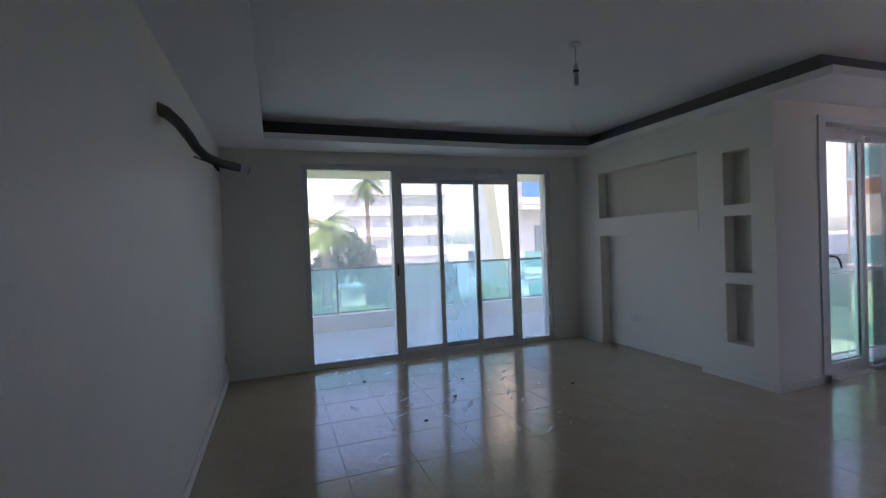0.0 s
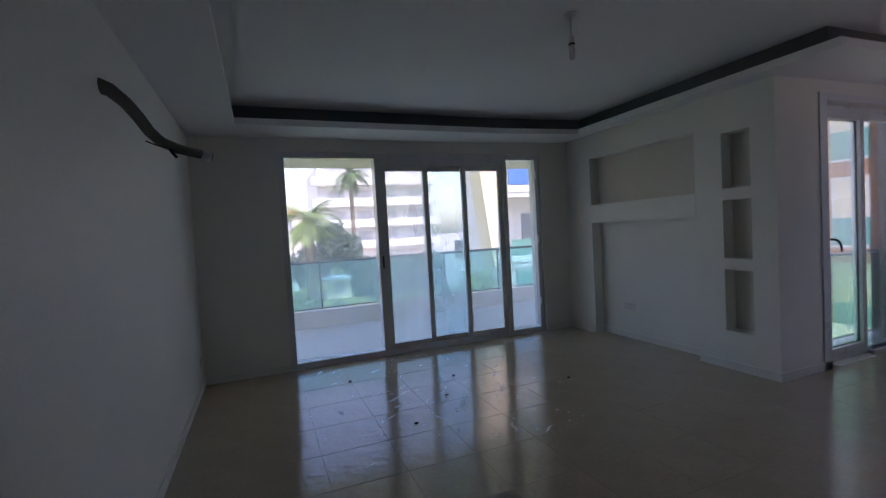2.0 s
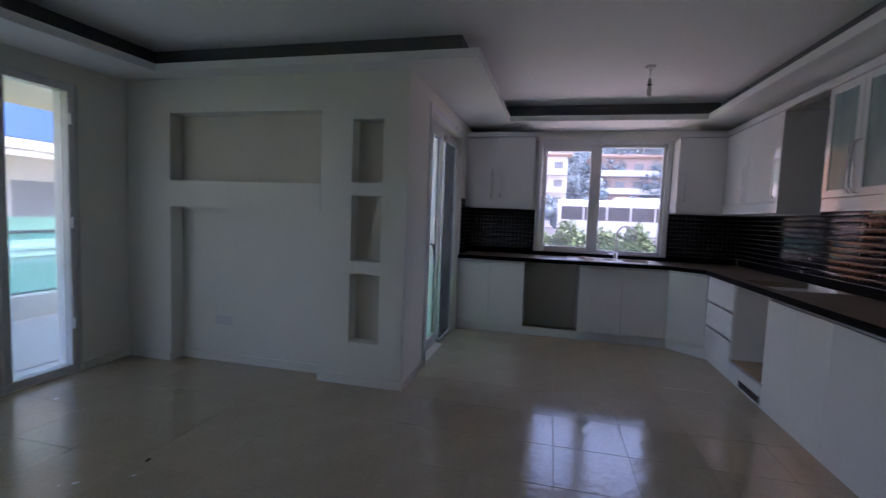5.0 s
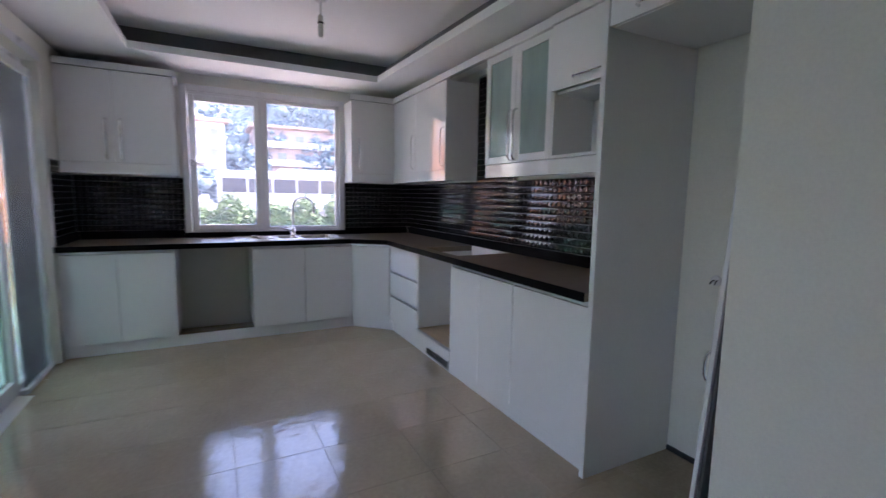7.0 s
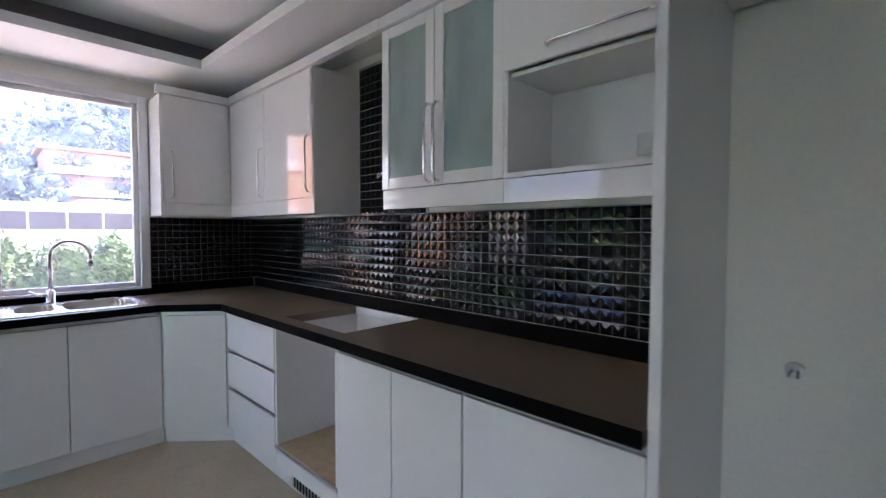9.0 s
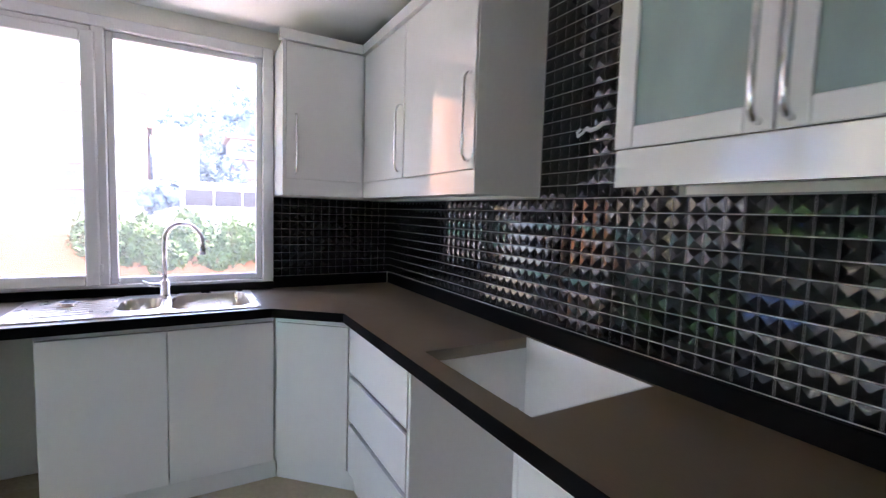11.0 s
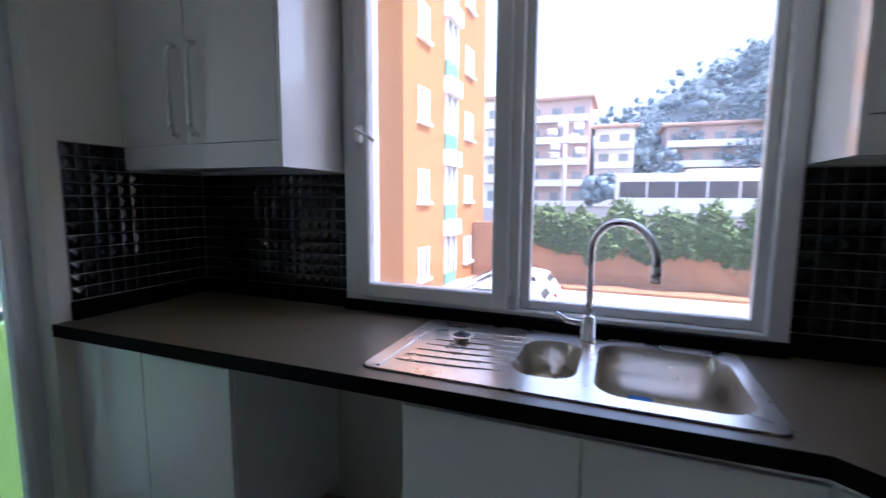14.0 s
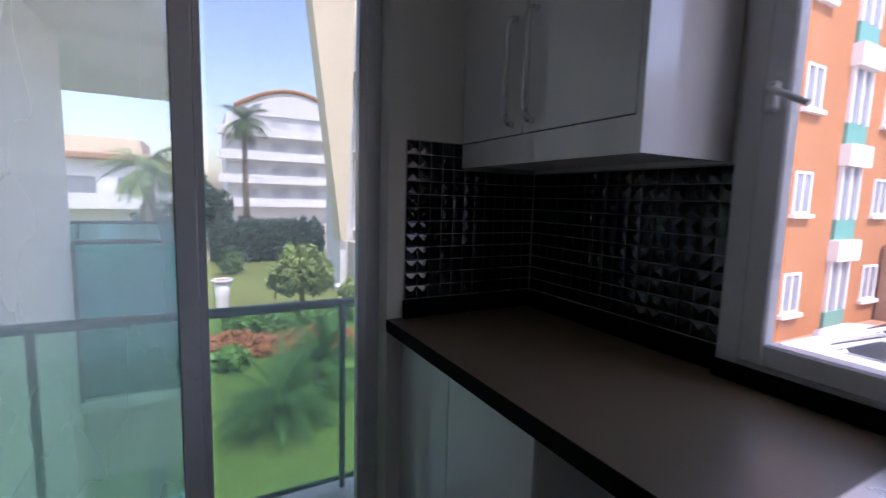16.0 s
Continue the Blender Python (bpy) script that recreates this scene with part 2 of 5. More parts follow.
for y0, y1, z0, z1, front in ((0.2, 0.448, 0.88, 0.98, 0.0), (0.2, 0.448, 1.49, 1.59, 0.0), (0.71, 2.13, 1.355, 1.575, -0.006)):
    solid("niche_shelf", boxes([(front, D, y0, y1, z0, z1)]), M_WALL, "off-white plaster shelf between wall niches", "shelf", kind="structure")
# Thin back panels that carry the painted shade of the niches.
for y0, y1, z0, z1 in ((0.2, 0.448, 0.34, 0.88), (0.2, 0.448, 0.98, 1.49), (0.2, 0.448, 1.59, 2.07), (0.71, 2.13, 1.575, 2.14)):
    solid("niche_back", boxes([(D - 0.005, D, y0, y1, z0, z1)]), M_NICHE, "wall niche back in a cream darkened for shade", "niche", kind="structure")
solid("wall_balcony_door", boxes([(0.5, 0.66, 0, 0.25, -0.2, WALLTOP), (2.0, KX + 0.25, 0, 0.25, -0.2, WALLTOP), (0.66, 2.0, 0, 0.25, 2.27, WALLTOP), (0.66, 2.0, 0, 0.25, -0.2, 0.0)]),
      M_WALL, "off-white wall round the narrow kitchen balcony door", "wall", kind="structure")
solid("wall_east", boxes([(KX, KX + 0.25, -0.85, 0, -0.2, WALLTOP), (KX, KX + 0.25, TY - 0.41, -2.415, -0.2, WALLTOP), (KX, KX + 0.25, -2.415, -0.85, 2.365, WALLTOP), (KX, KX + 0.25, -2.415, -0.85, -0.2, 0.915)]),
      M_WALL, "off-white kitchen wall round the window", "wall", kind="structure")
solid("wall_south", boxes([(-0.85, KX, TY - 0.41, TY, -0.2, WALLTOP), (-1.48, -0.85, TY - 0.41, -3.25, -0.2, WALLTOP)]), M_WALL, "off-white kitchen wall behind the cabinets", "wall", kind="structure")
solid("wall_stub", boxes([(-2.95, -1.48, TY - 0.41, -2.62, -0.2, WALLTOP)]), M_WALL, "plain off-white wall beside the fridge recess", "wall", kind="structure")
solid("wall_hall", boxes([(LX, -2.95, -5.2, -4.95, -0.2, WALLTOP), (-2.95, -2.7, -5.2, TY - 0.41, -0.2, WALLTOP)]), M_WALL, "plain off-white hall wall", "wall", kind="structure")

# ceiling: a raised tray with a lowered border and a dark grey set-back cove
TRAY = ((-3.917, -0.2, -2.1, 2.068), (-1.2, 2.06, -2.6, -0.535))
LIP = 0.06


def lift(x):
    """The plasterboard climbs a little towards the kitchen window."""
    return 0.075 * min(1.0, max(0.0, (x + 1.2) / 3.26))


def climbing(bm):
    for v in bm.verts:
        v.co.z += lift(v.co.x)
    return bm



def cells(grow):
    """Boxes of the plan outside the tray, which is grown by the given margin."""
    rects = [(a - grow, c + grow, e - grow, f + grow) for a, c, e, f in TRAY]
    xs = sorted({LX, 0.0, KX, *(v for r in rects for v in r[:2])})
    ys = sorted({-4.95, 0.0, WY, *(v for r in rects for v in r[2:])})
    out = []
    for x0, x1 in zip(xs, xs[1:]):
        for y0, y1 in zip(ys, ys[1:]):
            mx, my = (x0 + x1) / 2, (y0 + y1) / 2
            if not (mx > 0.02 and my > 0.0) and not any(a < mx < c and e < my < f for a, c, e, f in rects):
                out.append((x0, x1, y0, y1))
    return out


solid("ceiling_border", climbing(boxes([(*c, SOFF, SOFF + LIP) for c in cells(0)])), M_CEIL, "lowered white plasterboard ceiling border", "ceiling", kind="structure")
solid("ceiling_cove", climbing(boxes([(*c, SOFF + LIP, TOPC) for c in cells(0.15)])), M_COVE, "dark grey set-back cove of the raised ceiling", "ceiling", kind="structure")
solid("ceiling", climbing(boxes([(LX, -1.2, -4.95, 0, TOPC, TOPC + 0.15), (-1.2, 2.06, -4.95, 0, TOPC, TOPC + 0.15), (2.06, KX, -4.95, 0, TOPC, TOPC + 0.15), (LX, -1.2, 0, WY, TOPC, TOPC + 0.15), (-1.2, 0, 0, WY, TOPC, TOPC + 0.15)])), M_CEIL, "plain white raised ceiling", "ceiling", kind="structure")

# baseboards of floor tile
def skirting(items):
    return boxes([(a, c, e, f, 0.0, 0.075) for a, c, e, f in items], 0.002)


solid("baseboard", skirting([(LX, LX + 0.012, -4.9, WY), (LX + 0.012, -3.56, WY - 0.012, WY), (-0.42, -0.012, WY - 0.012, WY), (-0.012, 0, 2.13, WY), (D - 0.012, D, 0.71, 2.13), (-0.012, 0, 0, 0.71), (-0.012, 0.66, -0.012, 0), (-2.95, -1.48, -2.62, -2.608)]),
      M_WALL, "low off-white baseboard along the walls", "baseboard", kind="structure")

# ---- the building's own mass, balconies ----
M_GRASS = shade("lawn_grass", (0.19, 0.225, 0.045), 0.9, vary=0.30, scale=0.6, fine=14, bump=0.6)
M_PAVE = shade("pale_paving", (0.44, 0.38, 0.31), 0.85, vary=0.12, scale=0.4, fine=8, bump=0.1)
M_LEAF = shade("green_leaves", (0.075, 0.14, 0.03), 0.55, vary=0.45, scale=0.8, fine=6, island=0.8)
M_LEAFD = shade("dark_hedge_leaves", (0.05, 0.085, 0.05), 0.6, vary=0.4, scale=0.5, fine=5, island=0.6)
M_LEAFL = shade("bright_bush_leaves", (0.17, 0.25, 0.05), 0.5, vary=0.4, scale=1.5, fine=8, island=0.8)
M_FLOWER = shade("red_flowers", (0.68, 0.17, 0.09), 0.6, vary=0.4, scale=1.5, fine=9, island=0.6)
# Pale blue-green: aerial haze is mixed into the hill's base colour.
M_HILL = shade("haze_tinted_slope", (0.17, 0.235, 0.26), 0.9, vary=0.35, scale=0.08, fine=0.6, bump=0.8)
M_BARK = shade("palm_bark", (0.20, 0.15, 0.10), 0.9, vary=0.3, scale=6, fine=30, bump=0.6)
M_BRICK = shade("orange_facade", (0.35, 0.140, 0.040), 0.85, vary=0.10, scale=0.5, fine=12, bump=0.15)
# Pink with the saturation lowered, distance haze put into the paint colour.
M_PINK = shade("hazed_pink_facade", (0.48, 0.35, 0.31), 0.85, vary=0.10, scale=0.2, fine=5)
M_WHITE = shade("white_facade", (0.74, 0.73, 0.70), 0.8, vary=0.05, scale=0.2, fine=5)
M_CREAM = shade("cream_facade", (0.72, 0.62, 0.42), 0.8, vary=0.05, scale=0.3, fine=6)
M_ROOF = shade("terracotta_roof", (0.40, 0.20, 0.09), 0.9, vary=0.25, scale=1, fine=10, bump=0.4)
# Paler copy of the terracotta for far roofs, haze included in the colour.
M_ROOF_FAR = shade("hazed_roof_tiles", (0.45, 0.30, 0.23), 0.9, vary=0.15, scale=1, fine=10)
M_WINDOW = shade("window_glass_far", (0.22, 0.24, 0.26), 0.12, vary=0.3, scale=0.6)
M_BLIND = shade("drawn_blinds", (0.50, 0.50, 0.50), 0.5, vary=0.1, scale=0.6)
M_BUSWIN = shade("tinted_coach_glass", (0.06, 0.06, 0.065), 0.1, vary=0.2, scale=0.6)
M_GREENP = shade("green_panel", (0.10, 0.30, 0.24), 0.35, vary=0.12, scale=0.8)
M_AWN = shade("blue_awning", (0.05, 0.17, 0.48), 0.7, vary=0.1, scale=2)
M_CARW = shade("white_car_paint", (0.78, 0.78, 0.79), 0.15, vary=0.02, scale=2, coat=0.5)
M_TYRE = shade("tyre_rubber", (0.02, 0.02, 0.02), 0.8, vary=0.2)
M_LAMP = shade("red_tail_lamp", (0.5, 0.03, 0.03), 0.2, vary=0.05)
M_STONE = shade("brown_retaining_stone", (0.33, 0.17, 0.085), 0.9, vary=0.3, scale=1.2, fine=8, bump=0.5)
M_ROAD = shade("asphalt", (0.07, 0.07, 0.07), 0.9, vary=0.15, scale=1, fine=20)
GZ = -2.7
solid("ground", boxes([(-900, 900, -900, 900, GZ - 0.3, GZ)]), M_PAVE, "pale paved ground round the buildings", "ground", kind="structure")
solid("lawn", boxes([(-40, 9.5, 2.9, 58, GZ, GZ + 0.02)]), M_GRASS, "mown green lawn of the shared garden", "lawn", kind="structure")
block = thing("apartment_block", (0, -4, GZ), "cream plastered apartment block round the flat", "building", kind="structure")
for x0, x1, y1 in ((LX - 0.25, 0.5, WY + 0.25), (0.501, KX + 0.25, 0.25)):
    part("lower_storeys", boxes([(x0, x1, -14, y1, GZ, -0.21)]), M_STUCCO, block)
    part("upper_storeys", boxes([(x0, x1, -14, y1, WALLTOP + 0.002, 4.6)]), M_STUCCO, block)
part("rear", boxes([(LX - 0.25, KX + 0.25, -14, -5.21, -0.2, WALLTOP)]), M_STUCCO, block)
part("next_flat", boxes([(LX - 8, LX - 0.26, -14, WY + 0.25, GZ, 4.6)]), M_STUCCO, block)

M_CREAM_RENDER = shade("cream_render", (0.52, 0.49, 0.42), 0.85, vary=0.08, scale=2, fine=60, bump=0.15)
M_RAIL = shade("dark_rail_metal", (0.10, 0.12, 0.12), 0.35, metal=0.6, vary=0.1, scale=6)
BX0, BX1, BY0, BY1 = LX - 0.25, 1.15, WY + 0.25, 4.78
bal = thing("balcony", (-2, 3.8, -0.1), "tiled balcony with a low white kerb", "balcony", kind="structure")
part("slab", boxes([(BX0, BX1 + 0.12, BY0 + 0.001, BY1 + 0.16, -0.32, -0.012)]), M_STUCCO, bal)
part("kerb", boxes([(BX0, BX1 + 0.1, BY1, BY1 + 0.14, -0.011, 0.25), (BX1 - 0.02, BX1 + 0.1, BY0 + 0.3, BY1 - 0.001, -0.011, 0.25)], 0.004), M_STUCCO, bal)
part("ceiling_slab", boxes([(BX0, BX1 + 0.05, BY0 + 0.001, BY1 + 0.2, 2.45, 2.75), (0.502, BX1 + 0.05, 0.26, BY0, 2.45, 2.75)]), M_STUCCO, bal)
part("lower_lip", boxes([(0.502, BX1 + 0.14, BY0 - 0.06, BY1 + 0.2, -0.42, -0.322)], 0.01), M_STUCCO, bal, "white projecting slab edge")
part("lower_wall", boxes([(0.502, BX1 + 0.02, BY0 + 0.02, BY1 + 0.05, -1.05, -0.421)], 0.03, 3), M_CREAM_RENDER, bal, "cream rendered face under the slab")
part("lower_post", boxes([(0.9, 1.05, BY0 + 0.1, BY0 + 0.25, GZ + 0.02, -1.051)]), M_RAIL, bal, "dark post")
pane("lower_glass", boxes([(0.51, BX1, BY0 + 0.3, BY0 + 0.31, -2.45, -1.5)]), G_SEA, bal, "deep teal glass of the balcony below")
part("lower_floor", boxes([(0.51, BX1 + 0.1, BY0 + 0.2, BY1, GZ + 0.021, -2.5)]), M_STUCCO, bal)
me_t = mesh_of("balcony_tile", boxes([(0.001, 0.329, 0.001, 0.329, -0.008, 0)], 0.0015), M_BALC)
for i in range(16):
    for j in range(5):
        piece("balcony_tile", me_t, (BX0 + 0.05 + i * 0.33, BY0 + 0.18 + j * 0.33, -0.002), bal)
solid("balcony_debris", boxes([(-1.75, -1.68, 4.62, 4.67, -0.002, 0.03)], 0.008), M_DARK, "small dark object left beside the balcony kerb", "debris")


def railing(name, pts, z0, z1, posts, label, glazing=G_GREEN, note="green tinted glass", first=0.0):
    """A glass balustrade along straight runs between points (x, y)."""
    r = thing(name, (*pts[0], z0), label, "railing")
    for (x0, y0), (x1, y1) in zip(pts, pts[1:]):
        d = Vector((x1 - x0, y1 - y0, 0))
        n = Vector((-d.y, d.x, 0)).normalized() * 0.005
        pane("pane", prism([(x0 + n.x, y0 + n.y), (x1 + n.x, y1 + n.y), (x1 - n.x, y1 - n.y), (x0 - n.x, y0 - n.y)], z0 + 0.04, z1 - 0.02), glazing, r, note)
        part("handrail", tube([(x0, y0, z1), (x1, y1, z1)], 0.02, 10), M_RAIL, r)
        part("base_rail", tube([(x0, y0, z0 + 0.03), (x1, y1, z0 + 0.03)], 0.012, 8), M_RAIL, r)
        k = max(1, round(d.length / posts))
        steps = [i / k for i in range(k + 1)] if not first else [(first + i * posts) / d.length for i in range(int((d.length - first) / posts) + 1)]
        for i in steps:
            x, y = x0 + d.x * i - n.x * 5, y0 + d.y * i - n.y * 5
            part("post", tube([(x, y, z0), (x, y, z1)], 0.014, 8), M_RAIL, r)
    return r


railing("balcony_railing", [(BX0 + 0.62, BY1 + 0.07), (BX1 + 0.04, BY1 + 0.07)], 0.25, 0.99, 1.08, "milky teal glass balustrade on the white balcony kerb", G_TEAL, "milky teal glass")
railing("balcony_railing", [(0.52, BY0 - 0.03), (BX1 + 0.10, BY0 - 0.03), (BX1 + 0.16, BY0 + 0.04), (BX1 + 0.16, BY1)], -0.32, 0.96, 0.5, "deep teal glass balustrade at the balcony's end", G_SEA, "deep teal glass")
fb = thing("door_ledge", (1.4, 0.4, -0.1), "shallow concrete ledge outside the kitchen door", "ledge", kind="structure")
part("slab", boxes([(0.52, KX + 0.25, 0.251, 0.50, -0.2, 0.0)]), M_STUCCO, fb)
railing("balcony_railing", [(0.52, 0.40), (KX - 0.05, 0.40)], 0.03, 0.895, 1.055, "green glass guard outside the kitchen door", first=0.36)


# ---- plants ----
def cloud(n, size, blobs, seed):
    """Many small leaves in lumpy volumes (x, y, z, rx, ry, rz), denser towards the skin."""
    g = np.random.default_rng(seed)
    vs, fs = [], []
    for k in range(n):
        x, y, z, a, c, e = blobs[g.integers(len(blobs))]
        d = g.normal(size=3)
        d /= np.linalg.norm(d)
        lump = 0.82 + 0.25 * math.sin(5 * d[0] + 3 * d[2] + x) * math.cos(4 * d[1] + y)
        p = Vector((x, y, z)) + Vector(d * (a, c, e)) * float(lump * g.uniform(0.55, 1.0) ** 0.5)
        u = Vector(g.normal(size=3)).normalized()
        v = u.orthogonal().normalized()
        s = size * g.uniform(0.6, 1.4)
        b = len(vs)
        vs += [p - u * s, p + v * s * 0.45, p + u * s, p - v * s * 0.45]
        fs.append((b, b + 1, b + 2, b + 3))
    me = bpy.data.meshes.new("leaves")
    me.from_pydata(vs, [], fs)
    return me


def leafy(name, at, me, material, label, category, trunk=None, kind=""):
    t = thing(name, at, label, category, kind=kind)
    if trunk:
        part("trunk", tube(*trunk), M_BARK, t)
    me.materials.append(material)
    ob = new("crown", me)
    ob.parent = t
    ob.matrix_parent_inverse = Matrix.Translation(t.location).inverted()
    return t


def fronds(center, count, length, seed, droop=1.0, up=0.9, old=0.0):
    """Feather leaves round a crown: each a curved rib with rows of narrow leaflets."""
    g = np.random.default_rng(seed)
    vs, fs = [], []
    for k in range(count):
        az = math.tau * (k / count) * 3.3 + g.uniform(-0.3, 0.3)
        el = g.uniform(-0.7 if old else 0.05, up)
        out = Vector((math.cos(az), math.sin(az), 0))
        p, d, seg = Vector(center), (out * math.cos(el) + Vector((0, 0, math.sin(el)))), length * g.uniform(0.8, 1.1) / 12
        for s in range(12):
            q = p + d * seg
            side = d.cross(Vector((0, 0, 1))).normalized()
            w = length * 0.24 * math.sin(math.pi * (s + 1.2) / 13.5)
            for sg in (-1, 1):
                for h in (0, 0.5):
                    o = p.lerp(q, h)
                    tip = o + side * sg * w + d * w * 0.6 - Vector((0, 0, w * 0.35))
                    b = len(vs)
                    vs += [o, o + d * seg * 0.33, tip]
                    fs.append((b, b + 1, b + 2))
            b = len(vs)
            vs += [p - side * 0.015, p + side * 0.015, q + side * 0.01, q - side * 0.01]
            fs.append((b, b + 1, b + 2, b + 3))
            p = q
            d = (d - Vector((0, 0, 0.09 * droop))).normalized()
    me = bpy.data.meshes.new("fronds")
    me.from_pydata(vs, [], fs)
    return me


leafy("palm_tree", (-1.0, 26, GZ), fronds((-1.0, 26, 2.6), 46, 2.3, 1, 1.3, 1.2, 1), M_LEAFL, "shaggy green and yellow palm on the lawn", "palm tree", ([(-1.0, 26, GZ), (-1.02, 26, -0.5), (-1.0, 26, 2.6)], [0.34, 0.28, 0.30], 12))
leafy("palm_tree", (4.8, 42, GZ), fronds((4.8, 42, 7.6), 44, 2.6, 2, 1.5, 1.2, 1), M_LEAF, "tall slim palm before the white building", "palm tree", ([(4.9, 42, GZ), (4.85, 42, 2), (4.8, 42, 7.6)], [0.30, 0.22, 0.20], 12))
leafy("broadleaf_tree", (1.0, 30, GZ), cloud(5000, 0.16, [(1.0, 30, 0.8, 1.5, 1.4, 2.0), (2.0, 30.5, 0.2, 1.3, 1.2, 1.6), (-0.6, 30.4, -0.6, 1.8, 1.3, 1.6)], 3), M_LEAFD, "dark green garden tree behind the palm", "tree", ([(1.0, 30, GZ), (1.1, 30, -0.5)], [0.2, 0.14], 10))
leafy("hedge", (5, 27.5, GZ), cloud(16000, 0.13, [(2.3 + k * 0.66, 27.5 + 0.3 * math.sin(k * 2.1), -1.4, 0.8, 1.1, 1.5) for k in range(9)], 4), M_LEAFD, "tall dense dark green hedge across the garden", "hedge")
leafy("shrub", (4.35, 14.1, GZ), cloud(2600, 0.14, [(4.35, 14.1, -1.15, 0.97, 0.92, 0.95), (3.85, 13.9, -1.4, 0.67, 0.67, 0.67), (4.85, 14.1, -1.4, 0.67, 0.67, 0.75)], 5), M_LEAFL, "round bright green frangipani shrub on the lawn", "shrub", ([(4.35, 14.1, GZ), (4.35, 14.1, -1.5)], [0.11, 0.07], 8))
leafy("flower_bed", (3.2, 11.0, GZ), cloud(3600, 0.085, [(1.6 + k * 0.46, 10.9 - 0.1 * k + 0.35 * math.sin(k * 1.7), -2.5, 0.5, 0.7, 0.27) for k in range(8)], 6), M_FLOWER, "low bed of red flowers in the lawn", "flower bed", kind="stuff")
leafy("low_shrubs", (3.7, 12.5, GZ), cloud(3000, 0.10, [(2.2 + k * 0.5, 12.5 + 0.35 * math.cos(k * 1.9), -2.4, 0.5, 0.5, 0.38) for k in range(7)] + [(5.5, 12.3, -1.8, 0.42, 0.42, 0.67), (1.9, 9.4, -2.4, 0.5, 0.42, 0.34)], 7), M_LEAFL, "low yellow-green shrubs round the flower bed", "shrubs", kind="stuff")
leafy("cycad", (2.5, 6.3, GZ), fronds((2.5, 6.3, -2.2), 34, 1.2, 8, 1.1, 1.3), M_LEAF, "dark green cycad palm near the building", "cycad", ([(2.5, 6.3, GZ), (2.5, 6.3, -2.2)], [0.18, 0.15], 10))
leafy("cycad", (3.5, 7.6, GZ), fronds((3.5, 7.6, -2.1), 34, 1.25, 9, 1.1, 1.3), M_LEAF, "dark green cycad palm beside the flower bed", "cycad", ([(3.5, 7.6, GZ), (3.5, 7.6, -2.1)], [0.18, 0.15], 10))
leafy("garden_shrubs", (-6, 18.5, GZ), cloud(5200, 0.13, [(-8 + k * 1.05, 18.5 + 1.0 * math.sin(k * 2.3), -2.2, 0.85, 0.75, 0.75) for k in range(8)] + [(2.6, 23, -2.1, 0.7, 0.6, 0.7)], 10), M_LEAF, "mixed green garden shrubs along the lawn", "shrubs", kind="stuff")

hut = thing("garden_hut", (0.9, 28.3, GZ), "small cream garden hut with a pale blue roof", "hut")
part("wall", boxes([(0.1, 1.7, 27.8, 28.9, GZ, -1.42)]), M_CREAM, hut)
part("roof", boxes([(-0.25, 2.05, 27.4, 29.2, -1.42, -1.22)], 0.03), shade("pale_blue_roof", (0.42, 0.55, 0.62), 0.6, vary=0.08), hut, "pale blue flat roof")
part("opening", boxes([(0.6, 1.25, 27.78, 27.81, -2.3, -1.6)]), M_WINDOW, hut)
urn = thing("garden_urn", (1.9, 14.4, GZ), "tall white garden planter with a rolled rim on the lawn", "planter")
part("body", tube([(1.9, 14.4, GZ + 0.02), (1.9, 14.4, GZ + 0.1), (1.9, 14.4, GZ + 0.7), (1.9, 14.4, GZ + 1.22)], [0.20, 0.19, 0.21, 0.27], 20), M_WHITE, urn)
part("rim", tube([(1.9 + 0.29 * math.cos(math.tau * k / 24), 14.4 + 0.29 * math.sin(math.tau * k / 24), GZ + 1.24) for k in range(25)], 0.045, 8), M_WHITE, urn, "rolled rim")
part("soil", tube([(1.9, 14.4, GZ + 1.221), (1.9, 14.4, GZ + 1.235)], [0.24, 0.23], 16), M_STONE, urn, "dark soil")
for px, py in ((3.8, 16.5), (5.4, 13.3)):
    gl = thing("garden_lamp", (px, py, GZ), "white globe garden lamp on a short post", "garden lamp", "garden lamps")
    part("post", tube([(px, py, GZ), (px, py, -1.82)], 0.026, 8), M_RAIL, gl)
    part("globe", tube([(px, py, -1.82 + 0.25 * k / 8) for k in range(9)], [0.026 + 0.11 * math.sin(math.pi * k / 8) for k in range(9)], 12), M_SOCKET, gl)


# ---- neighbouring buildings ----
def window_y(parent, x, z, w, h, y, frame=M_WHITE, sill=True):
    """A window in a wall that faces -Y."""
    wo = part("window", boxes(ring_f(x, x + w, z, z + h, 0.07, y - 0.05, y + 0.02) + [(x + w / 2 - 0.03, x + w / 2 + 0.03, y - 0.045, y + 0.02, z + 0.07, z + h - 0.07)]), frame, parent)
    part("pane", boxes([(x + 0.07, x + w - 0.07, y - 0.012, y - 0.004, z + 0.07, z + h - 0.07)]), M_WINDOW, wo)
    if sill:
        part("sill", boxes([(x - 0.1, x + w + 0.1, y - 0.16, y, z - 0.12, z - 0.001)]), M_WHITE, wo)


def ring_f(x0, x1, z0, z1, w, y0, y1):
    return [(x0, x0 + w, y0, y1, z0, z1), (x1 - w, x1, y0, y1, z0, z1), (x0 + w, x1 - w, y0, y1, z0, z0 + w), (x0 + w, x1 - w, y0, y1, z1 - w, z1)]


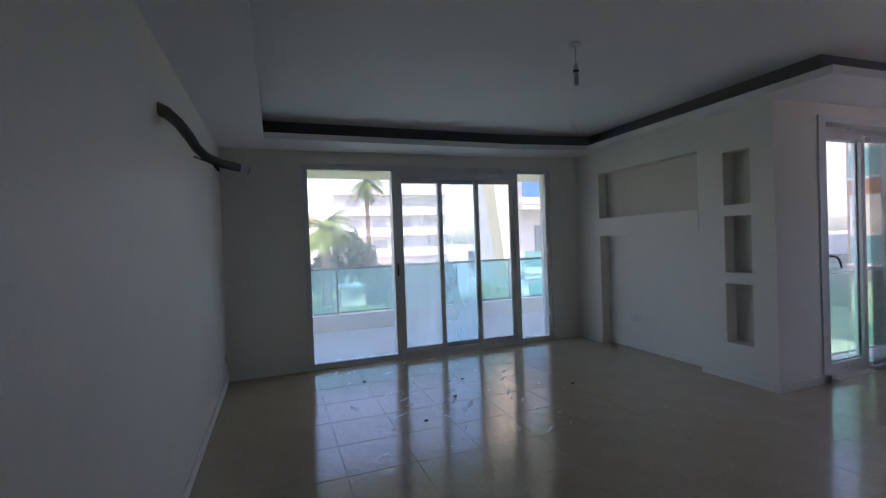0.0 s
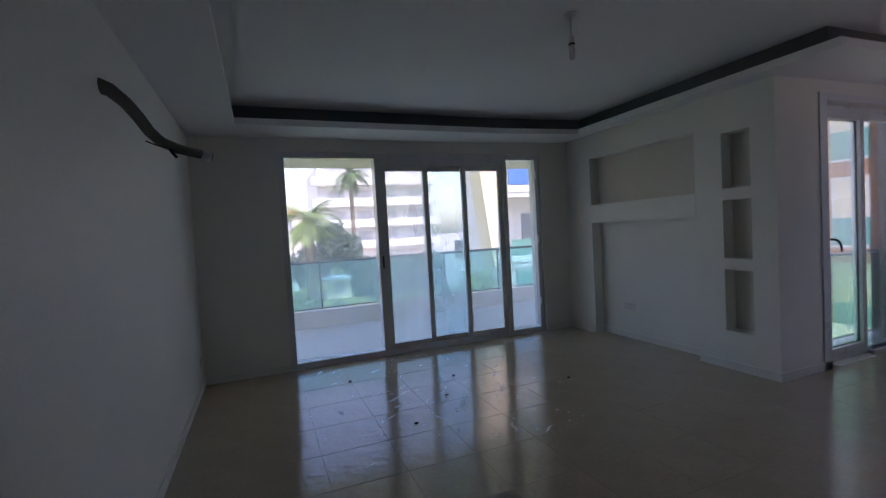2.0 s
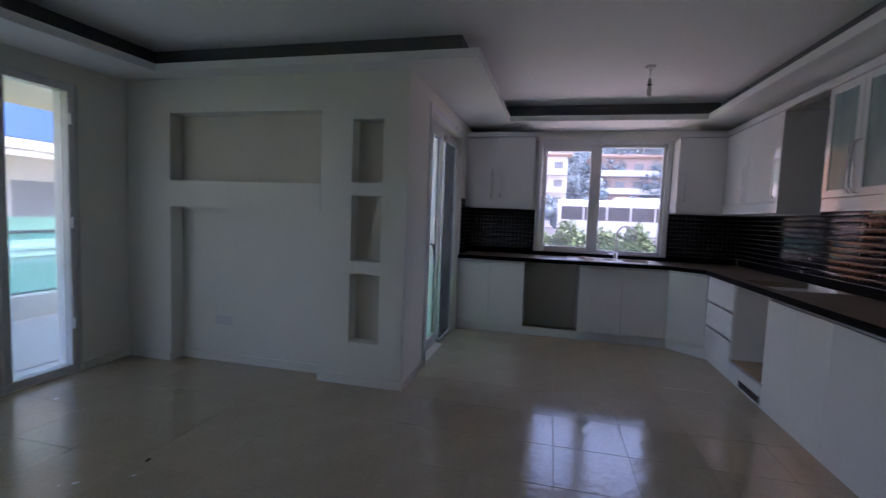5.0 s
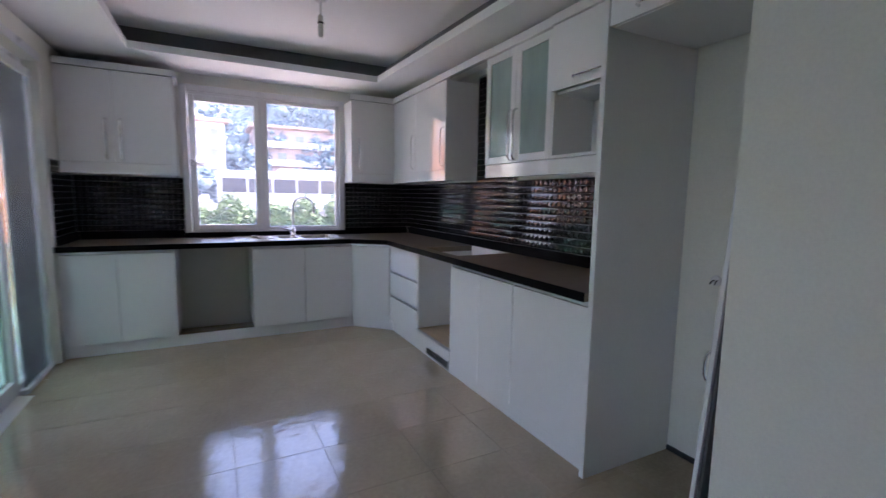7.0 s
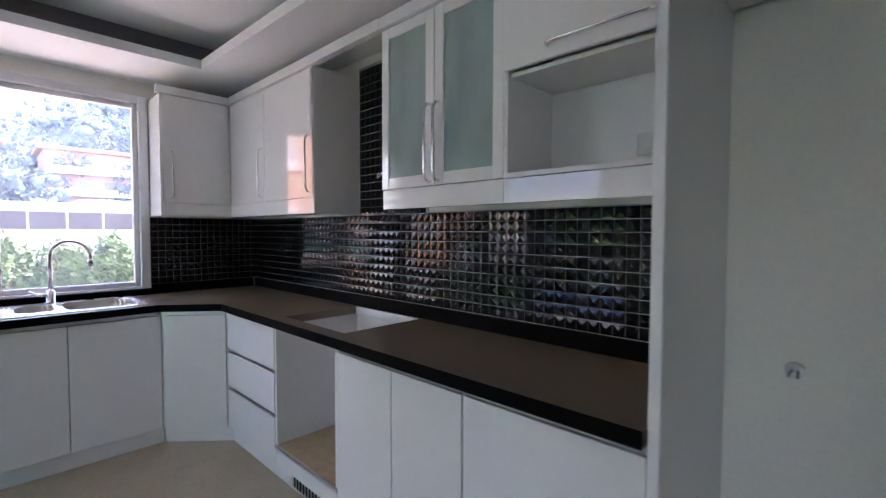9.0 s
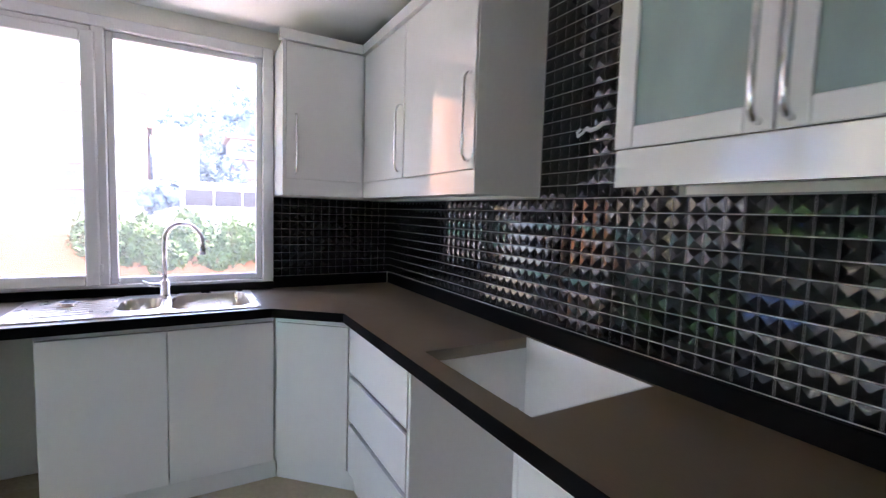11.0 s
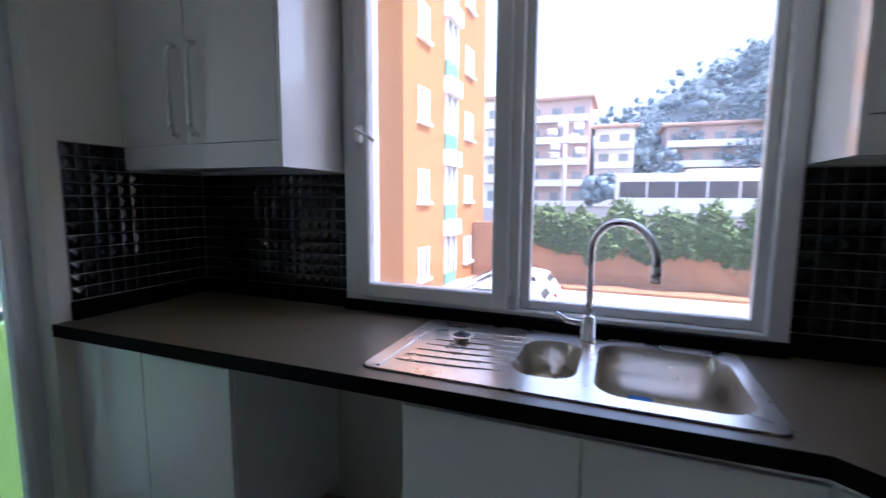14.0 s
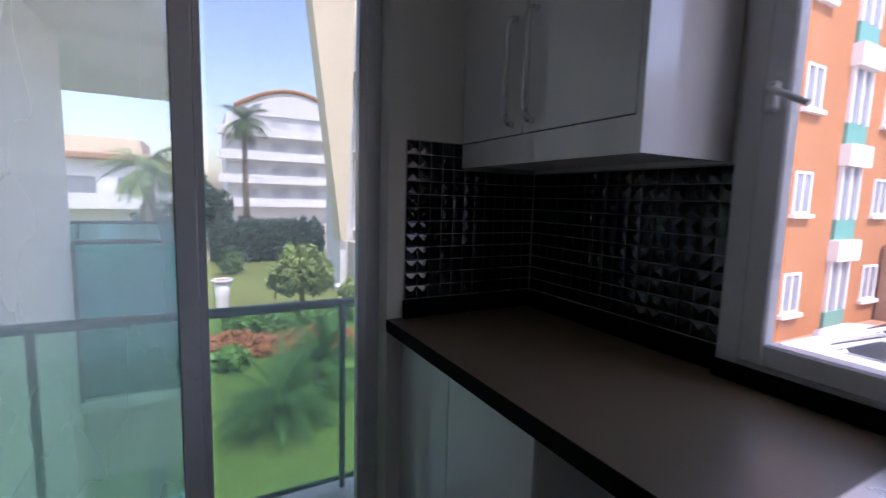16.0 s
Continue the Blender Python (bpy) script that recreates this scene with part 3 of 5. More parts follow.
ob_ = thing("orange_apartment_house", (20, 10, GZ), "orange plastered apartment house with white windows", "building")
OX, OY, ST = 15.2, 5.17, 3.0
part("wall", boxes([(OX, 25.0, OY, 7.4, GZ, GZ + 5 * ST + 0.5)]), M_BRICK, ob_)
part("roof", boxes([(OX - 0.35, 25.35, OY - 0.35, 7.75, GZ + 5 * ST + 0.5, GZ + 5 * ST + 0.75)]), M_WHITE, ob_)
for k in range(5):
    z = GZ + 0.25 + k * ST
    window_y(ob_, 16.4, z + 0.66, 0.98, 1.24, OY)
    window_y(ob_, 21.7, z + 0.66, 1.15, 1.24, OY)
    bay = part("bay", boxes([(18.95, 20.5, OY - 0.3, OY - 0.001, z - 0.82, z - 0.15)]), M_WHITE, ob_, "white balcony front")
    part("green_panel", boxes([(19.03, 20.42, OY - 0.1, OY - 0.002, z - 0.148, z + 0.50)]), M_GREENP, bay)
    for bx in (19.05, 19.68, 20.31):
        part("bay_mullion", boxes([(bx, bx + 0.09, OY - 0.12, OY - 0.002, z + 0.502, z + ST - 0.83)]), M_WHITE, bay)
    part("pane", boxes([(19.142, 20.308, OY - 0.05, OY - 0.03, z + 0.502, z + ST - 0.83)]), M_WINDOW, bay)
    sw = part("side_window", boxes([(OX - 0.04, OX + 0.02, 6.2, 6.26, z + 0.50, z + 1.86), (OX - 0.04, OX + 0.02, 7.24, 7.3, z + 0.50, z + 1.86), (OX - 0.04, OX + 0.02, 6.2, 7.3, z + 1.861, z + 1.92)]), M_WHITE, ob_)
    part("blind", boxes([(OX - 0.025, OX - 0.005, 6.262, 7.238, z + 0.50, z + 1.86)]), M_CREAM, sw, "drawn cream blind")
    part("green_panel", boxes([(OX - 0.05, OX - 0.002, 6.2, 7.3, z - 0.46, z + 0.498)]), M_GREENP, sw)
    part("sill", boxes([(OX - 0.10, OX - 0.002, 6.1, 7.35, z - 0.53, z - 0.462)]), M_WHITE, sw)

wing = thing("neighbour_wing", (12, 20, GZ), "white neighbouring apartment wing with green glass balconies", "building")
part("wall", boxes([(6.5, 24, 17.4, 19.5, GZ, 11)]), M_WHITE, wing)
for z in (-0.25, 3.05, 6.35, 9.6):
    part("balcony_band", boxes([(7.1, 24.2, 15.9, 17.4, z - 0.15, z + 0.18), (7.0, 24.3, 15.8, 15.95, z - 0.28, z + 0.28), (7.0, 24.3, 15.74, 15.8, z - 0.05, z + 0.1)], 0.02), M_WHITE, wing)
    part("balcony_glass", boxes([(7.1, 24.2, 15.88, 15.9, z + 0.285, z + 1.05)]), M_GREENP, wing, "green balcony glass")
    part("window", boxes([(8.6, 10.4, 17.3, 17.4, z + 0.3, z + 2.3)]), M_WINDOW, wing)
part("awning", boxes([(7.05, 14, 15.80, 15.87, 3.36, 4.65)]), M_AWN, wing, "blue canvas balcony screen")
for bx in (7.3, 10.2):
    part("shop_window", boxes([(bx, bx + 1.6, 15.85, 15.95, -1.95, -0.75)]), M_GREENP, wing)
part("ground_wall", boxes([(6.9, 24, 15.96, 17.39, GZ, -0.55)]), M_WHITE, wing)
bm = bmesh.new()
tri = [(6.30, -0.45), (6.48, -0.45), (6.95, 10.5), (4.95, 10.5)]
fr_, bk_ = [bm.verts.new((x, 16.2, z)) for x, z in tri], [bm.verts.new((x, 17.3, z)) for x, z in tri]
bm.faces.new(fr_), bm.faces.new(bk_[::-1])
for i in range(4):
    bm.faces.new((fr_[i], fr_[(i + 1) % 4], bk_[(i + 1) % 4], bk_[i]))
bmesh.ops.recalc_face_normals(bm, faces=bm.faces[:])
part("slanted_fin", bm, M_CREAM, wing, "cream slanted wall fin")
part("corner_post", boxes([(6.3, 6.49, 16.4, 17.3, GZ, -0.46)]), M_WHITE, wing)

wb = thing("white_apartment_house", (12, 70, GZ), "white apartment house with deep balconies and a curved top", "building")
part("wall", boxes([(4.4, 22, 65, 80, GZ, 11.8)]), M_WHITE, wb)
arcp = [(5.4, 11.81)] + [(5.4 + 14.6 * k / 12, 12.6 + 2.6 * math.sin(math.pi * k / 12)) for k in range(13)] + [(20.0, 11.81)]
bm = bmesh.new()
fr_, bk_ = [bm.verts.new((x, 64.6, z)) for x, z in arcp], [bm.verts.new((x, 78, z)) for x, z in arcp]
bm.faces.new(fr_), bm.faces.new(bk_[::-1])
for i in range(len(arcp)):
    bm.faces.new((fr_[i], fr_[(i + 1) % len(arcp)], bk_[(i + 1) % len(arcp)], bk_[i]))
bmesh.ops.recalc_face_normals(bm, faces=bm.faces[:])
part("curved_gable", bm, M_WHITE, wb)
part("roof_edge", tube([(x, 64.5, z + 0.15) for x, z in arcp[1:-1]], 0.28, 6), M_ROOF, wb, "terracotta roof edge")
for z in (-0.2, 2.9, 6.0, 9.1):
    bal_ = part("balcony", boxes([(3.4, 22.4, 63.2, 65.0, z - 0.2, z + 0.0), (3.4, 22.4, 63.2, 63.3, z + 0.001, z + 0.95)]), M_WHITE, wb)
    for x in (6.0, 10.0, 14.0, 18.0):
        part("window", boxes([(x, x + 2.2, 64.93, 65.0, z + 0.1, z + 2.3)]), M_BLIND, bal_)

hb = thing("orange_roof_house", (-6, 40, GZ), "low white house with an orange tiled roof", "building")
part("wall", boxes([(-14, -1.3, 36, 46, GZ, 3.3)]), M_WHITE, hb)
part("roof", boxes([(-14.6, -0.8, 35.3, 46.6, 3.3, 3.75)], 0.1), M_ROOF, hb, "orange tiled roof")
part("roof_terrace", boxes([(-13, -2.4, 38, 45, 3.76, 5.0)]), M_CREAM, hb)
for z in (-2.6, 0.6):
    for x in (-12.5, -9.5, -6.5, -3.6):
        part("window", boxes([(x, x + 1.7, 35.94, 36.02, z, z + 1.6)]), M_WINDOW, hb)
    part("balcony", boxes([(-14.2, -1.2, 34.6, 36, z - 0.5, z - 0.3), (-14.2, -1.2, 34.6, 34.7, z - 0.299, z + 0.5)]), M_WHITE, hb)

# ---- street side ----
tz = 0.0
solid("street_terrace", boxes([(23.5, 120, -90, 60, GZ, tz)]), M_ROAD, "raised street behind the retaining wall", "street", kind="structure")
solid("retaining_wall", boxes([(23.0, 23.49, -90, 5.1, GZ, tz + 0.15)], 0.02), M_STONE, "brown stone retaining wall along the car park", "wall", kind="structure")
solid("kerb_strip", boxes([(21.4, 22.9, -60, 5.0, GZ, GZ + 0.12)], 0.01), M_STONE, "paved edge along the retaining wall", "kerb", kind="structure")
M_CLAY = shade("clay_paving", (0.36, 0.20, 0.11), 0.85, vary=0.2, scale=1.5, fine=10, bump=0.2)
solid("house_pavement", boxes([(13.4, 22.9, 4.02, 5.16, GZ, GZ + 0.1)], 0.02), M_CLAY, "reddish clay pavement along the orange house", "pavement", kind="structure")
leafy("climbing_hedge", (23, -6, GZ), cloud(24000, 0.14, [(22.8 + 0.25 * math.sin(k), 1.6 - k * 0.6, 0.05 + 0.25 * math.sin(k * 1.3) - 0.35 * (k % 3), 0.6, 0.8, 1.1 + 0.25 * math.sin(k * 2.2)) for k in range(28)], 11), M_LEAF, "green climbing shrubs over the retaining wall", "hedge", kind="stuff")
bus = thing("coach", (33, -6, tz), "white coach with dark windows parked on the street", "bus")
part("body", boxes([(32, 34.5, -13.6, -1.5, tz + 0.28, tz + 2.95)], 0.12, 2), M_CARW, bus)
for k in range(7):
    part("window", boxes([(31.97, 32.02, -13.3 + k * 1.66, -11.74 + k * 1.66, tz + 1.45, tz + 2.45)], 0.02), M_BUSWIN, bus)
for y in (-11.6, -3.8):
    part("wheel", tube([(32.03, y, tz + 0.48), (32.33, y, tz + 0.48)], 0.48, 18), M_TYRE, bus)
part("roof_unit", boxes([(32.4, 34.1, -10.6, -5.6, tz + 2.955, tz + 3.2)], 0.06), M_CARW, bus)

post = thing("street_lamp", (33, 1.6, tz), "white street lamp with a cluster of floodlights", "street lamp")
part("pole", tube([(31.2, 1.6, tz), (31.2, 1.6, 6.2)], [0.16, 0.10], 10), M_WHITE, post)
for k in range(9):
    a = k * 2.4
    part("floodlight", boxes([(31.0 + 0.55 * math.cos(a), 31.5 + 0.55 * math.cos(a), 1.3 + 0.9 * math.sin(a), 1.85 + 0.9 * math.sin(a), 3.6 + 0.3 * k, 4.0 + 0.3 * k)], 0.05), M_WHITE, post)

# Tree colour lightened and blued to carry the haze of distance.
M_WOODS = shade("haze_tinted_trees", (0.18, 0.25, 0.28), 1.0, vary=0.22, scale=0.1, fine=1.2, island=0.25, spec=0.1)
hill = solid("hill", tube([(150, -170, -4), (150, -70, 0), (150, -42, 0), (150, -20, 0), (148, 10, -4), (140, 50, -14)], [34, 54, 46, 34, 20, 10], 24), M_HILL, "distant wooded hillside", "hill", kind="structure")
WOODS = [(150 - R_ * math.cos(q), y, R_ * math.sin(q), 5, 4.5, 4.5) for y, R_ in ((-24, 35), (-30, 39), (-36, 42), (-42, 45), (-49, 47), (-56, 49), (-64, 51)) for q in (0.35, 0.6, 0.85, 1.1)] + [(96 + 8 * math.sin(k * 1.7), 3.5 - k * 2.6, 6.5 + min(k, 12) * 1.15 + 1.6 * math.sin(k * 2.9), 4.5, 3.4, 5.0) for k in range(20)] + [(92 + 5 * math.sin(k * 1.3), 2 - k * 2.7, 4.5 + min(k, 10) * 0.5, 3.5, 3.2, 4.5) for k in range(19)] + [(70, 2 - k * 2.2, 2.4 + 0.8 * math.sin(k * 2), 2.5, 1.8, 2.2) for k in range(13)] + [(126 + 3 * math.sin(k * 2.1), 4 - k * 4.4, 17 + min(k, 7) * 2.2 + 1.5 * math.sin(k * 1.9), 6, 5, 7) for k in range(16)] + [(124 + 3 * math.sin(k * 1.1), 2 - k * 4.4, 10 + min(k, 7) * 1.2, 6, 5, 6) for k in range(16)]


def crowns(blobs, each, seed):
    """Lumpy tree crowns crowded over each volume (x, y, z, rx, ry, rz)."""
    g = np.random.default_rng(seed)
    vs, fs = [], []
    for x, y, z, a, c, e in blobs:
        for k in range(each):
            d = g.normal(size=3)
            d /= np.linalg.norm(d)
            o, rad, ph = np.array((x, y, z)) + d * (a, c, e) * 0.70, g.uniform(0.4, 0.95), g.uniform(0, 6.28, 3)
            b = len(vs)
            for i in range(1, 7):
                for j in range(9):
                    th, az = math.pi * i / 7, math.tau * j / 9
                    n = np.array((math.sin(th) * math.cos(az), math.sin(th) * math.sin(az), math.cos(th)))
                    lump = 1 + 0.22 * math.sin(3 * n[0] * 2 + ph[0]) * math.cos(5 * n[1] + ph[1]) + 0.12 * math.sin(9 * n[2] + 7 * n[0] + ph[2]) + g.uniform(-0.08, 0.08)
                    vs.append(tuple(o + n * rad * lump))
            for i in range(5):
                for j in range(9):
                    fs.append((b + i * 9 + j, b + i * 9 + (j + 1) % 9, b + (i + 1) * 9 + (j + 1) % 9, b + (i + 1) * 9 + j))
            fs += [tuple(b + j for j in range(9)), tuple(b + 45 + j for j in reversed(range(9)))]
    me = bpy.data.meshes.new("crowns")
    me.from_pydata(vs, [], fs)
    for p in me.polygons:
        p.use_smooth = True
    return me


woods = leafy("hill_woods", (110, -30, tz), crowns(WOODS, 16, 12), M_WOODS, "distant hillside trees with blue haze in their colour", "woods", kind="stuff")
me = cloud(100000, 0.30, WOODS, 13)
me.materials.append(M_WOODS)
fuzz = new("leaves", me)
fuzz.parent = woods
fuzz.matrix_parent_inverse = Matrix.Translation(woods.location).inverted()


def far_house(x, y0, y1, z0, z1, material, label, storeys):
    h = thing("hillside_house", (x, (y0 + y1) / 2, z0), label, "building", "hillside houses")
    part("wall", boxes([(x, x + 10, y0, y1, z0, z1)]), material, h)
    part("roof", boxes([(x - 0.8, x + 10.5, y0 - 0.8, y1 + 0.8, z1, z1 + 0.6)], 0.15), M_ROOF_FAR, h)
    n = max(2, int((y1 - y0) / 3.2))
    for s in range(storeys):
        z = z0 + (z1 - z0) * s / storeys
        bb = part("balcony", boxes([(x - 1.3, x - 0.001, y0 + 0.2, y1 - 0.2, z - 0.15, z + 0.05), (x - 1.3, x - 1.2, y0 + 0.2, y1 - 0.2, z + 0.051, z + 0.95)]), M_WHITE, h)
        for k in range(n):
            yy = y0 + (y1 - y0) * (k + 0.25) / n
            part("window", boxes([(x - 0.06, x + 0.02, yy, yy + 1.6, z + 0.5, z + 2.3)]), M_WINDOW, bb)


far_house(80, 3.5, 18, 0, 17.6, M_PINK, "pink hillside apartment house with white balconies", 5)
far_house(84, -3.5, 2.8, 0, 13.2, M_WHITE, "white hillside house with dark windows", 4)
far_house(60, 12.5, 26, 0, 14.0, M_WHITE, "pale grey apartment house with rows of balconies", 4)
far_house(88, -31, -8.5, 3.5, 13.5, M_PINK, "reddish hillside house among trees", 3)


def car(x, y, turn, label):
    """A white hatchback: body, glass, wheels, lamps; its nose towards +X before turning."""
    c = thing("parked_car", (x, y, GZ), label, "car", "parked cars")
    m = Matrix.Translation((x, y, GZ)) @ Matrix.Rotation(radians(turn), 4, "Z")

    def loft(sections):
        bm = bmesh.new()
        rings = [[bm.verts.new(m @ Vector(p)) for p in s] for s in sections]
        for a, b in zip(rings, rings[1:]):
            for i in range(len(a)):
                bm.faces.new((a[i], a[(i + 1) % len(a)], b[(i + 1) % len(a)], b[i]))
        bm.faces.new(rings[0][::-1]), bm.faces.new(rings[-1])
        bmesh.ops.recalc_face_normals(bm, faces=bm.faces[:])
        bmesh.ops.bevel(bm, geom=bm.edges[:], offset=0.04, segments=2, affect="EDGES")
        return bm

    def sec(xx, w, z0, z1):
        return [(xx, -w, z0), (xx, w, z0), (xx, w * 1.02, (z0 + z1) / 2), (xx, w * 0.93, z1), (xx, -w * 0.93, z1), (xx, -w * 1.02, (z0 + z1) / 2)]

    part("body", loft([sec(-2.15, 0.78, 0.35, 0.85), sec(-1.95, 0.87, 0.25, 1.0), sec(0.9, 0.89, 0.22, 0.98), sec(1.9, 0.84, 0.25, 0.86), sec(2.15, 0.7, 0.35, 0.7)]), M_CARW, c)
    part("cabin", loft([sec(-2.02, 0.73, 0.90, 1.02), sec(-1.68, 0.71, 0.90, 1.46), sec(-0.9, 0.71, 0.90, 1.55), sec(0.05, 0.70, 0.90, 1.53), sec(1.15, 0.74, 0.90, 0.99)]), M_CARW, c)

    def sheet(quad, thick):
        bm = bmesh.new()
        top_, low = [bm.verts.new(m @ Vector(p)) for p in quad], [bm.verts.new(m @ (Vector(p) - Vector(thick))) for p in quad]
        bm.faces.new(top_), bm.faces.new(low[::-1])
        for i in range(4):
            bm.faces.new((top_[i], top_[(i + 1) % 4], low[(i + 1) % 4], low[i]))
        bmesh.ops.recalc_face_normals(bm, faces=bm.faces[:])
        return bm

    for s in (-1, 1):
        for x0, x1, x2, x3 in ((-1.55, 0.82, 0.17, -1.42),):
            part("side_window", sheet([(x0, s * 0.765, 1.03), (x1, s * 0.765, 1.03), (x2, s * 0.722, 1.41), (x3, s * 0.722, 1.41)], (0, s * 0.03, 0)), M_BUSWIN, c)
        part("mirror", loft([[(0.62 + a, s * (0.80 + b), 0.99 + d) for a, b, d in ((0, 0, 0), (0.1, 0, 0), (0.1, 0, 0.14), (0, 0, 0.14))], [(0.62 + a, s * (0.99 + b), 1.0 + d) for a, b, d in ((0, 0, 0), (0.08, 0, 0), (0.08, 0, 0.12), (0, 0, 0.12))]]), M_CARW, c)
        part("headlamp", tube([m @ Vector((2.02, s * 0.58, 0.72)), m @ Vector((1.93, s * 0.74, 0.76))], 0.07, 8), M_ALU, c)
    part("windscreen", sheet([(0.20, -0.60, 1.492), (0.20, 0.60, 1.492), (1.02, 0.64, 1.088), (1.02, -0.64, 1.088)], (0.012, 0, 0.03)), M_BUSWIN, c)
    part("rear_window", sheet([(-1.765, -0.44, 1.40), (-1.765, 0.44, 1.40), (-1.90, 0.50, 1.222), (-1.90, -0.50, 1.222)], (-0.025, 0, 0.02)), M_BUSWIN, c)
    for xx in (-1.35, 1.35):
        for s in (-1, 1):
            w = part("wheel", tube([m @ Vector((xx, s * 0.68, 0.32)), m @ Vector((xx, s * 0.90, 0.32))], 0.32, 18), M_TYRE, c)
            part("rim", tube([m @ Vector((xx, s * 0.89, 0.32)), m @ Vector((xx, s * 0.915, 0.32))], 0.20, 14), M_ALU, w)
    for s in (-1, 1):
        part("tail_lamp", tube([m @ Vector((-2.12, s * 0.62, 0.82)), m @ Vector((-2.12, s * 0.80, 0.84))], 0.07, 8), M_LAMP, c, "red tail lamp")


car(14.3, 1.85, 88, "white parked hatchback seen from behind")
car(16.9, 2.1, 90, "white parked hatchback in the far bay")

# ---- windows and doors ----
def ring_y(x0, x1, z0, z1, w, y0, y1):
    return [(x0, x0 + w, y0, y1, z0, z1), (x1 - w, x1, y0, y1, z0, z1), (x0 + w, x1 - w, y0, y1, z0, z0 + w), (x0 + w, x1 - w, y0, y1, z1 - w, z1)]


def ring_x(y0, y1, z0, z1, w, x0, x1):
    return [(x0, x1, y0, y0 + w, z0, z1), (x0, x1, y1 - w, y1, z0, z1), (x0, x1, y0 + w, y1 - w, z0, z0 + w), (x0, x1, y0 + w, y1 - w, z1 - w, z1)]


slider = thing("door_1", (-2.0, WY + 0.1, 0), "wide white sliding balcony door with five glazed panels", "sliding door", kind="structure")
part("door_frame", boxes(ring_y(-3.56, -0.42, 0.0, 2.26, 0.06, WY + 0.02, WY + 0.16) + [(-2.56, -2.49, WY + 0.02, WY + 0.16, 0.06, 2.2), (-0.95, -0.89, WY + 0.02, WY + 0.16, 0.06, 2.2), (-2.49, -0.95, WY + 0.025, WY + 0.1, 2.12, 2.2)], 0.003), M_PVC, slider)
for x0, x1, z1, y, g in ((-3.5, -2.56, 2.2, WY + 0.09, G_CLEAR), (-0.89, -0.48, 2.2, WY + 0.09, G_CLEAR)):
    pane("pane", boxes([(x0, x1, y - 0.004, y + 0.004, 0.06, z1)]), g, slider)
for x0, x1, y, g in ((-2.49, -1.93, WY + 0.06, G_HAZE), (-1.99, -1.42, WY + 0.10, G_FILM), (-1.50, -0.95, WY + 0.06, G_CLEAR)):
    sash = part("sash", boxes(ring_y(x0, x1, 0.06, 2.12, 0.055, y - 0.018, y + 0.018), 0.003), M_ALU if g is G_FILM else M_PVC, slider)
    pane("pane", boxes([(x0 + 0.055, x1 - 0.055, y - 0.004, y + 0.004, 0.115, 2.065)]), g, sash)
part("handle", boxes([(-2.53, -2.515, WY - 0.012, WY + 0.02, 0.98, 1.12)], 0.004), M_DARK, slider, "small dark sash handle")
for z in (0.35, 1.15, 1.95):
    part("hinge", boxes([(-0.475, -0.45, WY - 0.006, WY + 0.02, z, z + 0.09)], 0.004), M_PVC, slider)

bdoor = thing("door_2", (1.33, 0.14, 0), "narrow white glazed balcony door with a fixed side pane", "balcony door", kind="structure")
part("door_frame", boxes(ring_y(0.66, 2.0, 0.0, 2.27, 0.06, 0.09, 0.18) + [(1.385, 1.408, 0.09, 0.18, 0.06, 2.21)], 0.003), M_PVC, bdoor)
part("casing", boxes([(0.56, 0.66, -0.012, 0.0, 0.0, 2.33), (0.66, 2.0, -0.012, 0.0, 2.27, 2.33)], 0.002), M_PVC, bdoor)
leaf = part("door_leaf", boxes(ring_y(0.72, 1.385, 0.06, 2.21, 0.062, 0.075, 0.145), 0.005), M_PVC, bdoor)
part("glazing_seal", boxes(ring_y(0.778, 1.327, 0.118, 2.152, 0.008, 0.106, 0.126)), M_DARK, leaf, "dark rubber glazing seal")
pane("pane", boxes([(0.782, 1.323, 0.112, 0.120, 0.122, 2.148)]), G_LEAF, leaf)
pane("pane", boxes([(1.408, 1.94, 0.130, 0.138, 0.06, 2.21)]), G_SIDE, bdoor)
lever = part("handle", boxes([(0.736, 0.766, 0.063, 0.075, 0.97, 1.12)], 0.004), M_CHROME, leaf, "chrome lever handle")
part("lever", tube([(0.751, 0.063, 1.10), (0.751, 0.01, 1.10), (0.759, -0.002, 1.098), (0.794, -0.005, 1.085), (0.829, -0.005, 1.04), (0.839, -0.005, 0.995)], [0.010, 0.010, 0.010, 0.009, 0.009, 0.007], 10), M_DARK, lever, "dark curved lever")
scr = thing("fly_screen", (1.66, 0.06, 0.0), "grey pleated fly screen before the fixed pane", "fly screen")
bm = bmesh.new()
zig = [(1.418 + k * 0.0075, 0.052 + (0.018 if k % 2 else 0.0)) for k in range(64)]
lo_, hi_ = [bm.verts.new((x, y, 0.035)) for x, y in zig], [bm.verts.new((x, y, 2.14)) for x, y in zig]
for k in range(len(zig) - 1):
    bm.faces.new((lo_[k], lo_[k + 1], hi_[k + 1], hi_[k]))
pane("net", bm, G_SCREEN, scr, "grey pleated net")
part("cassette", boxes([(1.40, 1.97, 0.038, 0.086, 2.142, 2.20)], 0.004), M_PVC, scr)
part("track", boxes([(1.40, 1.97, 0.038, 0.086, 0.0, 0.033)], 0.003), M_PVC, scr)
part("pull_bar", boxes([(1.90, 1.93, 0.040, 0.084, 0.034, 2.14)], 0.004), M_PVC, scr)

